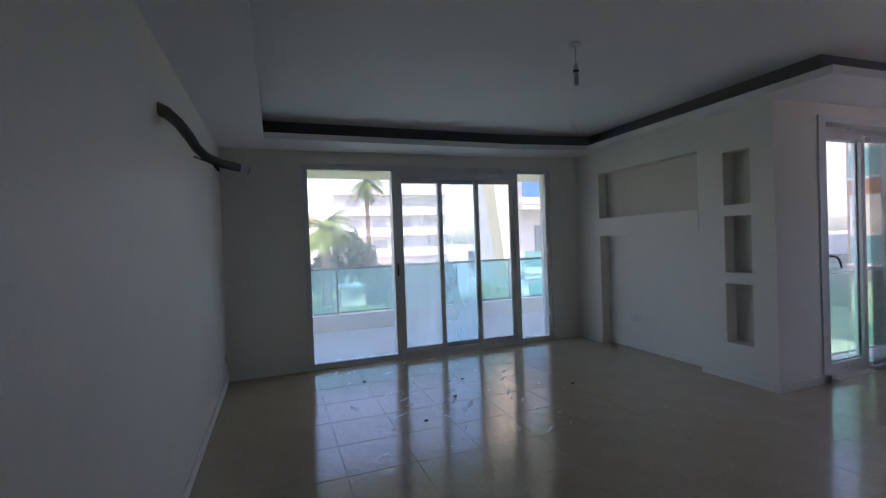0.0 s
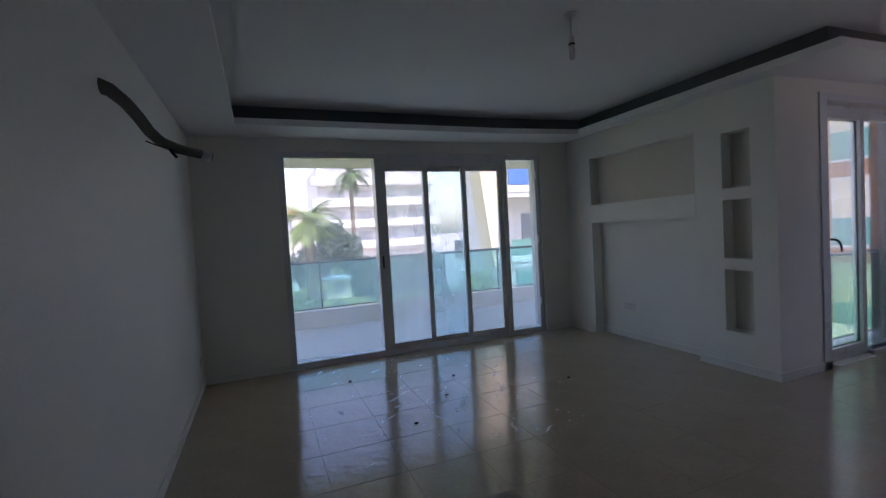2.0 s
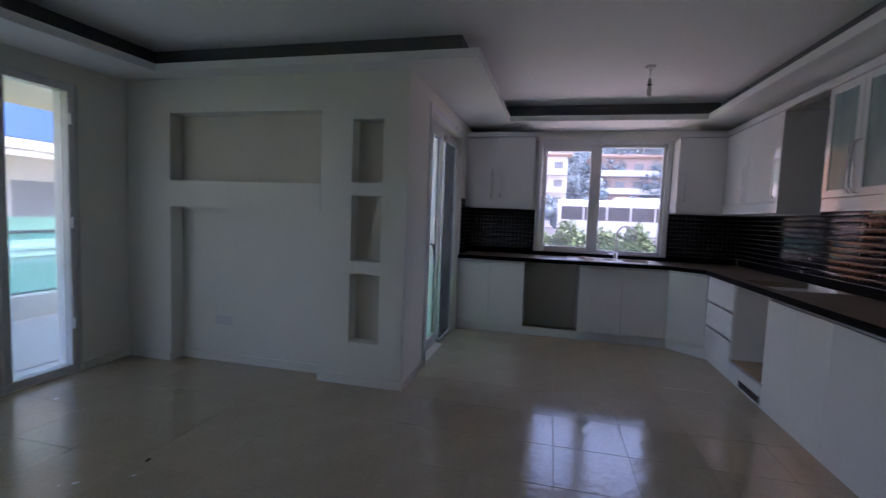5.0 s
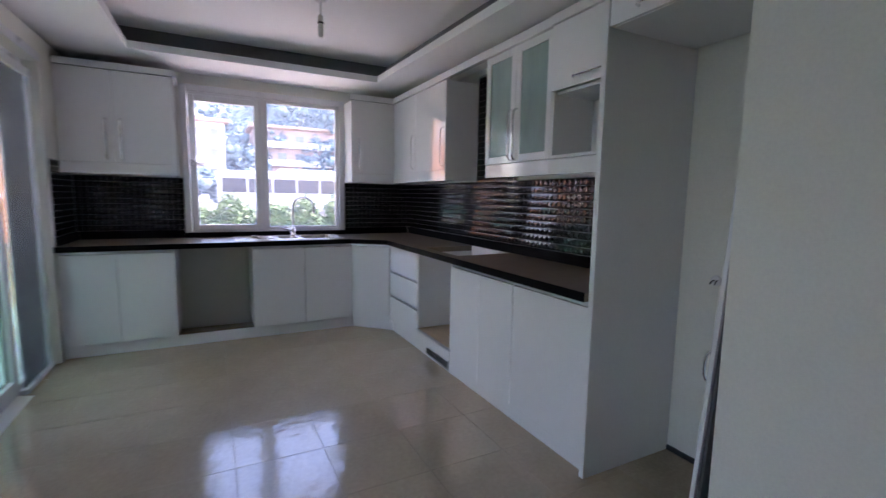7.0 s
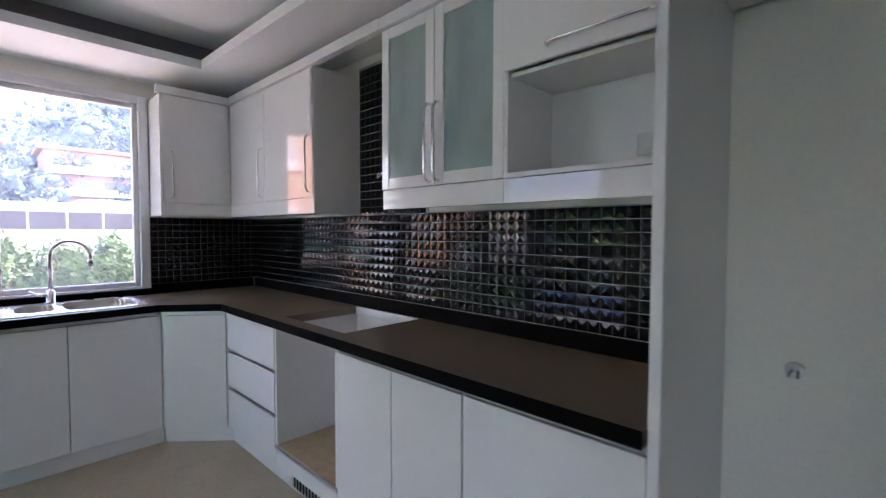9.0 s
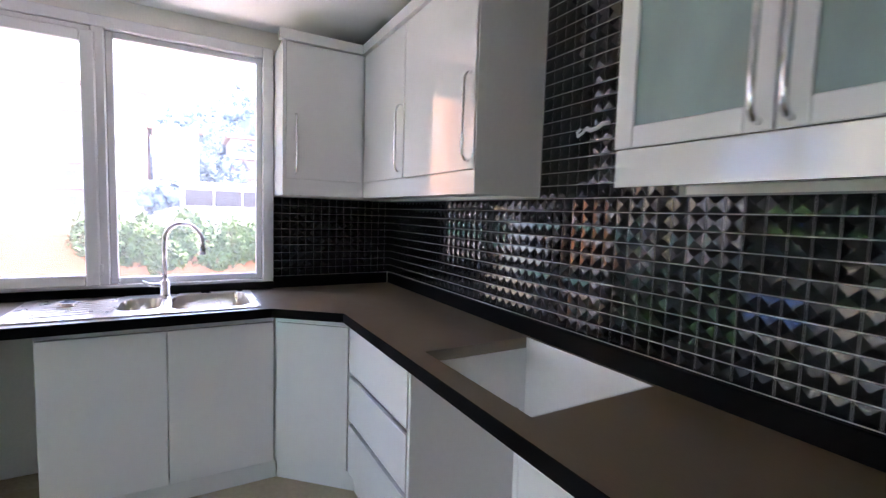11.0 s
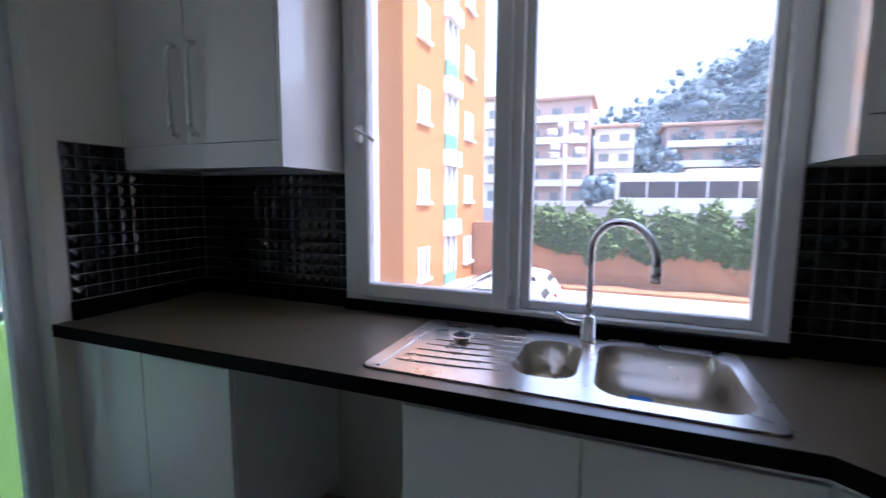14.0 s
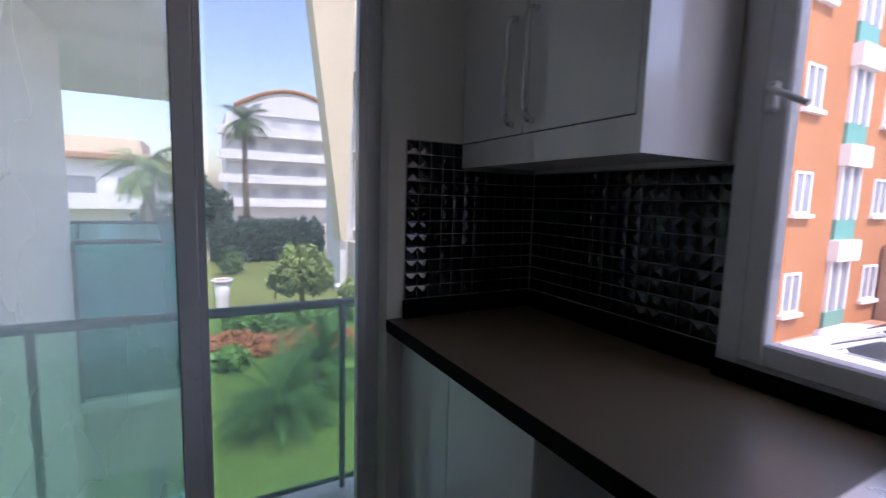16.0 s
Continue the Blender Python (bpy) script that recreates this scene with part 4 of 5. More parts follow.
kwin = thing("window_1", (KX, -1.64, 0.95), "white kitchen window with an opening sash and a fixed pane", "window", kind="structure")
part("window_frame", boxes(ring_x(-2.415, -0.85, 0.916, 2.365, 0.06, KX - 0.035, KX + 0.05) + [(KX - 0.035, KX + 0.05, -1.59, -1.535, 0.976, 2.305), (KX - 0.03, KX + 0.048, -1.534, -0.911, 2.262, 2.304)], 0.004), M_PVC, kwin)
sash = part("sash", boxes(ring_x(-1.552, -0.915, 0.975, 2.275, 0.06, KX - 0.055, KX - 0.003), 0.006), M_PVC, kwin)
pane("pane", boxes([(KX + 0.02, KX + 0.028, -1.495, -0.97, 1.03, 2.22)]), G_VEILED, kwin)
part("glazing_bead", boxes(ring_x(-2.355, -1.59, 0.976, 2.305, 0.034, KX + 0.0, KX + 0.04), 0.004), M_PVC, kwin)
pane("pane", boxes([(KX + 0.03, KX + 0.038, -2.325, -1.62, 1.005, 2.275)]), G_VEILED, kwin)
hnd = part("handle", boxes([(KX - 0.075, KX - 0.05, -0.955, -0.925, 1.60, 1.67)], 0.006), M_PVC, sash, "white window handle")
part("lever", tube([(KX - 0.085, -0.94, 1.65), (KX - 0.095, -0.955, 1.645), (KX - 0.095, -1.03, 1.60)], 0.008, 8), M_PVC, hnd)
part("hinge", boxes([(KX - 0.05, KX - 0.03, -1.565, -1.55, 1.03, 1.09)], 0.003), M_PVC, kwin)
part("window_sill", boxes([(KX + 0.05, KX + 0.30, -2.45, -0.81, 0.89, 0.915)], 0.004), M_STUCCO, kwin)

# ---- kitchen ----
FX, FY = 2.06, -2.64        # faces of the base cabinets
UX, UY, UL = 2.357, -2.89, 2.30      # faces of the wall cabinets
Z0, Z1 = 0.10, 0.868


def door_x(parent, y0, y1, z0, z1, x, label="", name="door"):
    return part(name, boxes([(x, x + 0.018, y0 + 0.002, y1 - 0.002, z0, z1)], 0.002), M_LACQ, parent, label)


def door_y(parent, x0, x1, z0, z1, y, label="", name="door"):
    return part(name, boxes([(x0 + 0.002, x1 - 0.002, y - 0.018, y, z0, z1)], 0.002), M_LACQ, parent, label)


def carcass(x0, x1, y0, y1, z0, z1, open_side, t=0.018, back=True):
    """A box of boards, open towards 'x-', 'y+'."""
    out = [(x0, x1, y0, y1, z0, z0 + t)]
    if open_side == "x-":
        out += [(x0, x1, y0, y0 + t, z0 + t, z1), (x0, x1, y1 - t, y1, z0 + t, z1)]
        out += [(x1 - 0.006, x1, y0 + t, y1 - t, z0 + t, z1)] if back else []
    else:
        out += [(x0, x0 + t, y0, y1, z0 + t, z1), (x1 - t, x1, y0, y1, z0 + t, z1)]
        out += [(x0 + t, x1 - t, y0, y0 + 0.006, z0 + t, z1)] if back else []
    return out


def boards(parent, bx):
    names = ["bottom_board", "side_board", "side_board", "back_board", "shelf", "top_board"]
    for nm, b in zip(names, bx):
        part(nm, boxes([b], 0.0008), M_CARC, parent)


def base_x(y0, y1, splits, label):
    cab = thing("base_cabinet", (FX + 0.3, (y0 + y1) / 2, Z0), label, "cabinet", "base cabinets")
    boards(cab, carcass(FX + 0.02, KX - 0.03, y0, y1, Z0, Z1 - 0.001, "x-"))
    ys = [y0, *splits, y1]
    for a, c in zip(ys, ys[1:]):
        door_x(cab, a, c, Z0 + 0.003, Z1 - 0.03, FX)
    part("grip_rail", boxes([(FX + 0.004, FX + 0.02, y0, y1, Z1 - 0.024, Z1 - 0.004)]), M_ALU, cab, "aluminium grip rail")
    return cab


base_x(-0.79, -0.003, [-0.38], "white two-door base cabinet beside the balcony door")
base_x(-2.33, -1.403, [-1.867], "white two-door base cabinet under the sink")

corner = thing("base_cabinet", (2.2, -2.8, Z0), "white corner base cabinet with an angled door", "cabinet", "base cabinets")
C0, C1 = (FX, -2.332), (1.80, FY)
part("body", prism([(C0[0] + 0.02, C0[1]), (KX - 0.03, C0[1]), (KX - 0.03, TY + 0.03), (C1[0], TY + 0.03), (C1[0], C1[1] - 0.02)], Z0, Z1 - 0.001), M_CARC, corner)
cd = Vector((C1[0] - C0[0], C1[1] - C0[1], 0))
cn = Vector((cd.y, -cd.x, 0)).normalized()
a0, a1 = Vector((*C0, 0)) + cd * 0.02, Vector((*C0, 0)) + cd * 0.98
part("door", prism([(a0.x, a0.y), (a1.x, a1.y), (a1.x - cn.x * 0.016, a1.y - cn.y * 0.016), (a0.x - cn.x * 0.016, a0.y - cn.y * 0.016)], Z0 + 0.003, Z1 - 0.03), M_LACQ, corner)
part("grip_rail", prism([(a0.x - cn.x * 0.004, a0.y - cn.y * 0.004), (a1.x - cn.x * 0.004, a1.y - cn.y * 0.004), (a1.x - cn.x * 0.016, a1.y - cn.y * 0.016), (a0.x - cn.x * 0.016, a0.y - cn.y * 0.016)], Z1 - 0.024, Z1 - 0.004), M_ALU, corner, "aluminium grip rail")

drw = thing("drawer_cabinet", (1.46, -2.9, Z0), "white base cabinet with three handleless drawers", "cabinet", "base cabinets")
boards(drw, carcass(1.13, 1.798, TY + 0.03, FY - 0.02, Z0, Z1 - 0.001, "y+"))
for z0, z1 in ((Z0 + 0.003, 0.352), (0.376, 0.596), (0.620, Z1 - 0.012)):
    door_y(drw, 1.13, 1.798, z0, z1, FY, name="drawer")
for z in (0.354, 0.598):
    part("grip_rail", boxes([(1.135, 1.793, FY - 0.04, FY - 0.024, z, z + 0.010)]), M_ALU, drw, "aluminium grip rail")

oven = thing("oven_housing", (0.84, -2.9, Z0), "open white oven housing cabinet with a bare chipboard shelf", "cabinet", "base cabinets")
for nm, bx in (("side_board", (0.509, 0.527, TY + 0.03, FY - 0.004, Z0, Z1 - 0.001)), ("side_board", (1.108, 1.126, TY + 0.03, FY - 0.004, Z0, Z1 - 0.001)), ("back_board", (0.527, 1.108, TY + 0.03, TY + 0.036, Z0, Z1 - 0.002))):
    part(nm, boxes([bx], 0.001), M_CARC, oven)
part("shelf", boxes([(0.527, 1.108, TY + 0.036, FY - 0.006, 0.19, 0.208)]), M_CHIP, oven, "bare chipboard shelf")
door_y(oven, 0.511, 1.126, Z0 + 0.003, 0.185, FY, name="front_panel")
part("edge_trim", boxes([(0.511, 1.126, FY - 0.006, FY + 0.003, 0.187, 0.205)]), M_ALU, oven)
part("cable_hole", tube([(1.107, TY + 0.085, 0.60), (1.1055, TY + 0.085, 0.60)], [0.022, 0.021], 16), M_DARK, oven, "dark round cable hole")

dcab = thing("base_cabinet", (0.17, -2.9, Z0), "white two-door base cabinet beside the oven housing", "cabinet", "base cabinets")
boards(dcab, carcass(-0.25, 0.505, TY + 0.03, FY - 0.02, Z0, Z1 - 0.001, "y+"))
door_y(dcab, 0.12, 0.505, Z0 + 0.003, Z1 - 0.03, FY)
door_y(dcab, -0.25, 0.12, Z0 + 0.003, Z1 - 0.03, FY)
part("grip_rail", boxes([(-0.248, 0.503, FY - 0.018, FY - 0.004, Z1 - 0.024, Z1 - 0.004)]), M_ALU, dcab, "aluminium grip rail")
ecab = thing("base_cabinet", (-0.49, -2.9, Z0), "white single-door base cabinet against the tall panel", "cabinet", "base cabinets")
boards(ecab, carcass(-0.848, -0.254, TY + 0.03, FY - 0.02, Z0, Z1 - 0.001, "y+"))
door_y(ecab, -0.848, -0.254, Z0 + 0.003, Z1 - 0.03, FY)
part("grip_rail", boxes([(-0.846, -0.256, FY - 0.018, FY - 0.004, Z1 - 0.024, Z1 - 0.004)]), M_ALU, ecab, "aluminium grip rail")

pl = thing("plinth", (2.1, -1.2, 0), "low white kick board under the base cabinets", "plinth")
part("board", boxes([(FX + 0.03, FX + 0.048, -2.345, -0.003, 0, Z0 - 0.002)], 0.001), M_LACQ, pl)
p0, p1 = (FX + 0.03, -2.347), (1.787, FY - 0.03)
part("board", prism([p0, p1, (p1[0] - cn.x * 0.016, p1[1] - cn.y * 0.016), (p0[0] - cn.x * 0.016, p0[1] - cn.y * 0.016)], 0, Z0 - 0.002), M_LACQ, pl)
part("board", boxes([(-0.848, 1.785, FY - 0.048, FY - 0.03, 0, Z0 - 0.002)], 0.001), M_LACQ, pl)
vent = part("vent_grille", boxes([(0.58, 0.98, FY - 0.03, FY - 0.022, 0.018, 0.088)], 0.001), M_ALU, pl, "grey metal ventilation grille")
for k in range(12):
    part("slat", boxes([(0.60 + k * 0.031, 0.612 + k * 0.031, FY - 0.022, FY - 0.018, 0.028, 0.078)]), M_DARK, vent)

# worktop with a sink hole and a hob hole
SINK = (2.08, 2.60, -2.275, -1.265)
HOB = (0.525, 1.105, -3.17, -2.695)
E0, E1 = (FX - 0.025, -2.315), (1.795, FY + 0.03)
outline = [(2.0, -0.002), (KX - 0.002, -0.002), (KX - 0.002, TY + 0.002), (-0.848, TY + 0.002), (-0.848, FY + 0.03), E1, E0]
sink_hole = rounded(SINK[0] + 0.02, SINK[1] - 0.02, SINK[2] + 0.02, SINK[3] - 0.02, 0.03, 3)
hob_hole = [(HOB[0], HOB[2]), (HOB[1], HOB[2]), (HOB[1], HOB[3]), (HOB[0], HOB[3])]
top = thing("worktop", (1.2, -2.9, 0.86), "taupe laminate worktop with a black edge and hob cut-out", "worktop")
part("slab", prism(outline, 0.87, 0.913, (sink_hole, hob_hole)), M_TOP, top)
part("edge_band", prism([outline[0], E0, E1, (-0.848, FY + 0.03), (-0.848, FY + 0.034), (E1[0] + 0.002, FY + 0.034), (E0[0] - 0.004, E0[1] + 0.002), (outline[0][0] - 0.004, -0.002)], 0.868, 0.9135), M_EDGE, top, "black edge band")
part("upstand", boxes([(-0.846, KX - 0.034, TY + 0.003, TY + 0.028, 0.913, 0.985)], 0.004), M_EDGE, top, "black splash rail")
part("upstand", boxes([(KX - 0.026, KX - 0.003, TY + 0.03, -2.417, 0.913, 0.985)], 0.004), M_EDGE, top, "black splash rail")
part("upstand", boxes([(KX - 0.058, KX - 0.036, -2.413, -0.852, 0.9135, 0.960)], 0.004), M_EDGE, top, "black splash rail")
part("upstand", boxes([(KX - 0.026, KX - 0.003, -0.85, -0.03, 0.913, 0.985)], 0.004), M_EDGE, top, "black splash rail")
part("upstand", boxes([(FX + 0.0, KX - 0.003, -0.026, -0.003, 0.913, 0.985)], 0.004), M_EDGE, top, "black splash rail")
part("cutout_trim", boxes([(HOB[0], HOB[1], HOB[2], HOB[2] + 0.003, 0.868, 0.9138), (HOB[0], HOB[0] + 0.003, HOB[2] + 0.003, HOB[3], 0.868, 0.9138)]), M_CARC, top, "pale raw cut edge")


# sink
def bowl(bm, x0, x1, y0, y1, z, depth, r):
    rings = []
    for inset, dz in ((0, 0), (0.004, -0.008), (0.010, -depth * 0.5), (0.016, -depth * 0.85), (0.035, -depth * 0.98), (0.06, -depth)):
        rings.append([bm.verts.new((x, y, z + dz)) for x, y in rounded(x0 + inset, x1 - inset, y0 + inset, y1 - inset, max(r - inset * 0.3, 0.02), 6)])
    for a, c in zip(rings, rings[1:]):
        for k in range(len(a)):
            bm.faces.new((a[k], a[(k + 1) % len(a)], c[(k + 1) % len(a)], c[k])).smooth = True
    bm.faces.new(rings[-1])


BIG = (2.135, 2.545, -2.235, -1.88)
SMALL = (2.185, 2.505, -1.835, -1.66)
snk = thing("sink", (2.33, -1.8, 0.9), "stainless steel inset sink with two bowls and a drainer", "sink")
bm = prism(rounded(*SINK, 0.03, 4), 0.9135, 0.919, (rounded(*BIG, 0.08, 6), rounded(*SMALL, 0.07, 6)))
part("deck", bm, M_STEEL, snk)
for rect, dep, r in ((BIG, 0.17, 0.08), (SMALL, 0.12, 0.07)):
    bm = bmesh.new()
    bowl(bm, *rect, 0.919, dep, r)
    bmesh.ops.recalc_face_normals(bm, faces=bm.faces[:])
    bw = part("bowl", bm, M_STEEL, snk)
    cx, cy = (rect[0] + rect[1]) / 2, (rect[2] + rect[3]) / 2
    part("drain", tube([(cx, cy, 0.9195 - dep), (cx, cy, 0.922 - dep)], [0.036, 0.032], 20), M_CHROME, bw)
    part("drain_hole", tube([(cx, cy, 0.9221 - dep), (cx, cy, 0.9226 - dep)], [0.024, 0.023], 18), M_DARK, bw, "dark drain opening")
for k in range(7):
    x = 2.16 + k * 0.052
    part("drainer_rib", tube([(x, -1.335 - 0.01 * k, 0.9185), (x + 0.002, -1.42, 0.9205), (x + 0.01, -1.53, 0.9205), (x + 0.03, -1.65, 0.9185)], 0.003, 6), M_STEEL, snk)
part("rim", boxes([(SINK[0] + 0.012, SINK[1] - 0.03, -1.318, -1.306, 0.919, 0.924)], 0.002), M_STEEL, snk)

plug = thing("sink_strainer", (2.392, -1.457, 0.919), "round steel basket strainer lying on the drainer", "strainer")
part("cup", tube([(2.392, -1.457, 0.9195), (2.392, -1.457, 0.925), (2.392, -1.457, 0.936), (2.392, -1.457, 0.939)], [0.024, 0.026, 0.036, 0.042], 20), M_STEEL, plug)
part("knob", tube([(2.392, -1.457, 0.939), (2.392, -1.457, 0.9395), (2.392, -1.457, 0.946), (2.392, -1.457, 0.949)], [0.030, 0.026, 0.012, 0.011], 14), M_DARK, plug, "black knob")
solid("sponge", boxes([(2.40, 2.455, -2.04, -1.97, 0.752, 0.80)], 0.010, 2), M_BLUE, "small blue dish sponge in the large bowl", "sponge")

tap = thing("kitchen_tap", (2.562, -1.842, 0.919), "chrome gooseneck kitchen tap with a side lever", "tap")
part("base", tube([(2.562, -1.842, 0.919), (2.562, -1.842, 0.927), (2.562, -1.842, 0.929), (2.562, -1.842, 0.998), (2.562, -1.842, 1.003)], [0.030, 0.030, 0.024, 0.022, 0.014], 16), M_CHROME, tap)
arc = [(2.562, -1.842, 0.998), (2.562, -1.842, 1.213)]
arc += [(2.562 - 0.095 * (1 - math.cos(a)), -1.842 - 0.09 * (1 - math.cos(a)), 1.213 + 0.105 * math.sin(a)) for a in (math.pi * k / 14 for k in range(1, 15))]
arc += [(2.372, -2.022, 1.178)]
part("spout", tube(arc, 0.0115, 12), M_CHROME, tap)
part("nozzle", tube([(2.372, -2.022, 1.203), (2.372, -2.022, 1.158)], 0.0145, 12), M_CHROME, tap)
part("lever", tube([(2.562, -1.822, 0.973), (2.562, -1.772, 0.978), (2.557, -1.737, 1.003)], [0.012, 0.010, 0.006], 10), M_CHROME, tap)


# wall cabinets
WB, DB, DT, WT = 1.49, 1.583, 2.335, 2.392   # underside, door foot, door head, cornice head
uc = thing("wall_cabinet", (2.5, -2.65, WB), "white gloss corner wall cabinet with bow handles", "cabinet", "wall cabinets")
part("body", prism([(UX + 0.02, -2.438), (KX - 0.002, -2.438), (KX - 0.002, TY + 0.002), (1.135, TY + 0.002), (1.135, UY - 0.02), (UX + 0.02, UY - 0.02)], WB + 0.012, DT), M_CARC, uc)
part("side_panel", boxes([(UX, KX - 0.004, -2.437, -2.419, WB, DT)], 0.001), M_LACQ, uc)
part("side_panel", boxes([(1.117, 1.134, TY + 0.002, UY, WB, DT)], 0.001), M_CARC, uc)
dx = door_x(uc, UY + 0.004, -2.437, DB, DT, UX)
bow(dx, (UX, -2.49, 1.615), (UX, -2.49, 1.945), (-0.032, 0, 0))
d1 = door_y(uc, 1.772, UX - 0.004, DB, DT, UY)
bow(d1, (1.80, UY, 1.615), (1.80, UY, 1.945), (0, 0.032, 0))
d2 = door_y(uc, 1.118, 1.768, DB, DT, UY)
bow(d2, (1.165, UY, 1.615), (1.165, UY, 1.945), (0, 0.032, 0))
part("valance", prism([(UX + 0.002, -2.437), (UX + 0.02, -2.437), (UX + 0.02, UY - 0.02), (1.118, UY - 0.02), (1.118, UY - 0.002), (UX + 0.002, UY - 0.002)], WB, DB - 0.003), M_LACQ, uc)
part("cornice", prism([(UX - 0.02, -2.40), (UX + 0.02, -2.40), (UX + 0.02, UY - 0.02), (0.492, UY - 0.02), (0.492, UY + 0.02), (UX - 0.02, UY + 0.02)], DT + 0.003, WT), M_LACQ, uc)

gc = thing("glass_cabinet", (0.17, -3.0, WB), "white wall cabinet with two frosted glass doors", "cabinet", "wall cabinets")
boards(gc, carcass(-0.229, 0.49, TY + 0.002, UY - 0.02, DB - 0.02, DT, "y+") + [(-0.211, 0.472, TY + 0.01, UY - 0.03, 1.94, 1.958), (-0.229, 0.49, TY + 0.002, UY - 0.02, DT - 0.018, DT)])
for x0, x1, hx in ((0.137, 0.49, 0.16), (-0.229, 0.133, 0.107)):
    dr = part("door", boxes(ring_y(x0, x1, DB, DT, 0.052, UY - 0.018, UY), 0.003), M_LACQ, gc)
    pane("pane", boxes([(x0 + 0.05, x1 - 0.05, UY - 0.012, UY - 0.007, DB + 0.05, DT - 0.05)]), G_FROST, dr, "frosted greenish glass")
    bow(dr, (hx, UY, 1.60), (hx, UY, 1.93), (0, 0.035, 0), 0.007)
part("valance", boxes([(-0.229, 0.485, UY - 0.022, UY - 0.004, WB, DB - 0.003)], 0.001), M_LACQ, gc)
part("base_board", boxes([(-0.229, 0.49, TY + 0.03, UY - 0.024, WB + 0.02, WB + 0.036)], 0.001), M_CARC, gc)
part("cornice", boxes([(-0.229, 0.49, UY - 0.02, UY + 0.02, DT + 0.003, WT)], 0.003), M_LACQ, gc)

oc = thing("shelf_cabinet", (-0.49, -3.0, WB), "white wall cabinet with a lift door over an open shelf", "cabinet", "wall cabinets")
for nm, bx in (("bottom_board", (-0.848, -0.231, TY + 0.002, UY, DB, DB + 0.018)), ("side_board", (-0.848, -0.83, TY + 0.002, UY, DB + 0.018, WT)), ("side_board", (-0.249, -0.231, TY + 0.002, UY, DB + 0.018, WT)), ("back_board", (-0.83, -0.249, TY + 0.002, TY + 0.008, DB + 0.018, WT)), ("shelf", (-0.83, -0.249, TY + 0.01, UY - 0.02, 1.95, 1.966)), ("top_board", (-0.83, -0.249, TY + 0.01, UY - 0.02, DT, WT - 0.002))):
    part(nm, boxes([bx], 0.001), M_CARC, oc)
ld = door_y(oc, -0.848, -0.231, 1.968, DT, UY + 0.016, name="lift_door")
bow(ld, (-0.78, UY + 0.016, 2.01), (-0.42, UY + 0.016, 2.01), (0, 0.032, 0))
part("valance", boxes([(-0.848, -0.231, UY - 0.02, UY - 0.003, WB, DB - 0.003)], 0.001), M_LACQ, oc)
part("cornice", boxes([(-0.848, -0.231, UY - 0.02, UY + 0.03, DT + 0.003, WT)], 0.003), M_LACQ, oc)

lc = thing("wall_cabinet", (2.5, -0.4, WB), "white two-door wall cabinet beside the window", "cabinet", "wall cabinets")
part("body", boxes([(UL + 0.02, KX - 0.002, -0.806, -0.002, WB + 0.012, DT)]), M_CARC, lc)
part("side_panel", boxes([(UL, KX - 0.004, -0.825, -0.807, WB, DT)], 0.001), M_LACQ, lc)
for y0, y1, hy in ((-0.806, -0.382, -0.43), (-0.378, -0.004, -0.328)):
    dr = door_x(lc, y0, y1, DB, DT, UL)
    bow(dr, (UL, hy, 1.615), (UL, hy, 1.945), (-0.034, 0, 0), 0.0105)
part("valance", boxes([(UL + 0.002, UL + 0.02, -0.806, -0.004, WB, DB - 0.003)], 0.001), M_LACQ, lc)
part("cornice", boxes([(UL - 0.02, KX - 0.004, -0.845, -0.004, DT + 0.003, WT)], 0.003), M_LACQ, lc)

tp = thing("tall_panel", (-0.8, -3.0, 0), "tall white end panel beside the fridge recess", "panel")
part("board", boxes([(-0.880, -0.852, -3.248, -2.635, 0, SOFF - 0.004)], 0.001), M_CARC, tp)
part("front_edge", boxes([(-0.880, -0.852, -2.6345, -2.630, 0, SOFF - 0.004)], 0.001), M_LACQ, tp)
fc = thing("fridge_top_cabinet", (-1.15, -3.0, 2.085), "white cabinet over the empty fridge recess", "cabinet")
part("body", boxes([(-1.477, -0.882, -3.21, -2.655, 2.085, SOFF - 0.006)]), M_CARC, fc)
# Added dark strip, stands in for the shadow in the gap behind the cabinet.
part("gap_shade_strip", boxes([(-1.477, -0.882, -3.437, -3.402, 2.0852, 2.16)]), M_DARK, fc, "dark strip added as shade of the rear gap")
solid("recess_skirting", boxes([(-1.477, -0.882, -3.248, -3.236, 0.001, 0.028)], 0.001), M_DARK, "dark strip at the foot of the recess wall", "skirting", kind="structure")
fd = door_y(fc, -1.477, -0.882, 2.085, SOFF - 0.01, -2.635, name="lift_door")
bow(fd, (-1.38, -2.635, 2.12), (-1.03, -2.635, 2.12), (0, 0.032, 0))

# boards leaning in the fridge recess
def leaning(y0, y1, foot, head, h, t, material, label):
    bm = bmesh.new()
    pts = [(foot, 0), (foot - t, 0), (head - t, h), (head, h)]
    vs = [[bm.verts.new((x, y, z)) for x, z in pts] for y in (y0, y1)]
    bm.faces.new(vs[0]), bm.faces.new(vs[1][::-1])
    for i in range(4):
        bm.faces.new((vs[0][i], vs[0][(i + 1) % 4], vs[1][(i + 1) % 4], vs[1][i]))
    bmesh.ops.recalc_face_normals(bm, faces=bm.faces[:])
    bmesh.ops.bevel(bm, geom=bm.edges[:], offset=0.002, segments=1, affect="EDGES")
    return solid("loose_board", bm, material, label, "board", "loose boards")


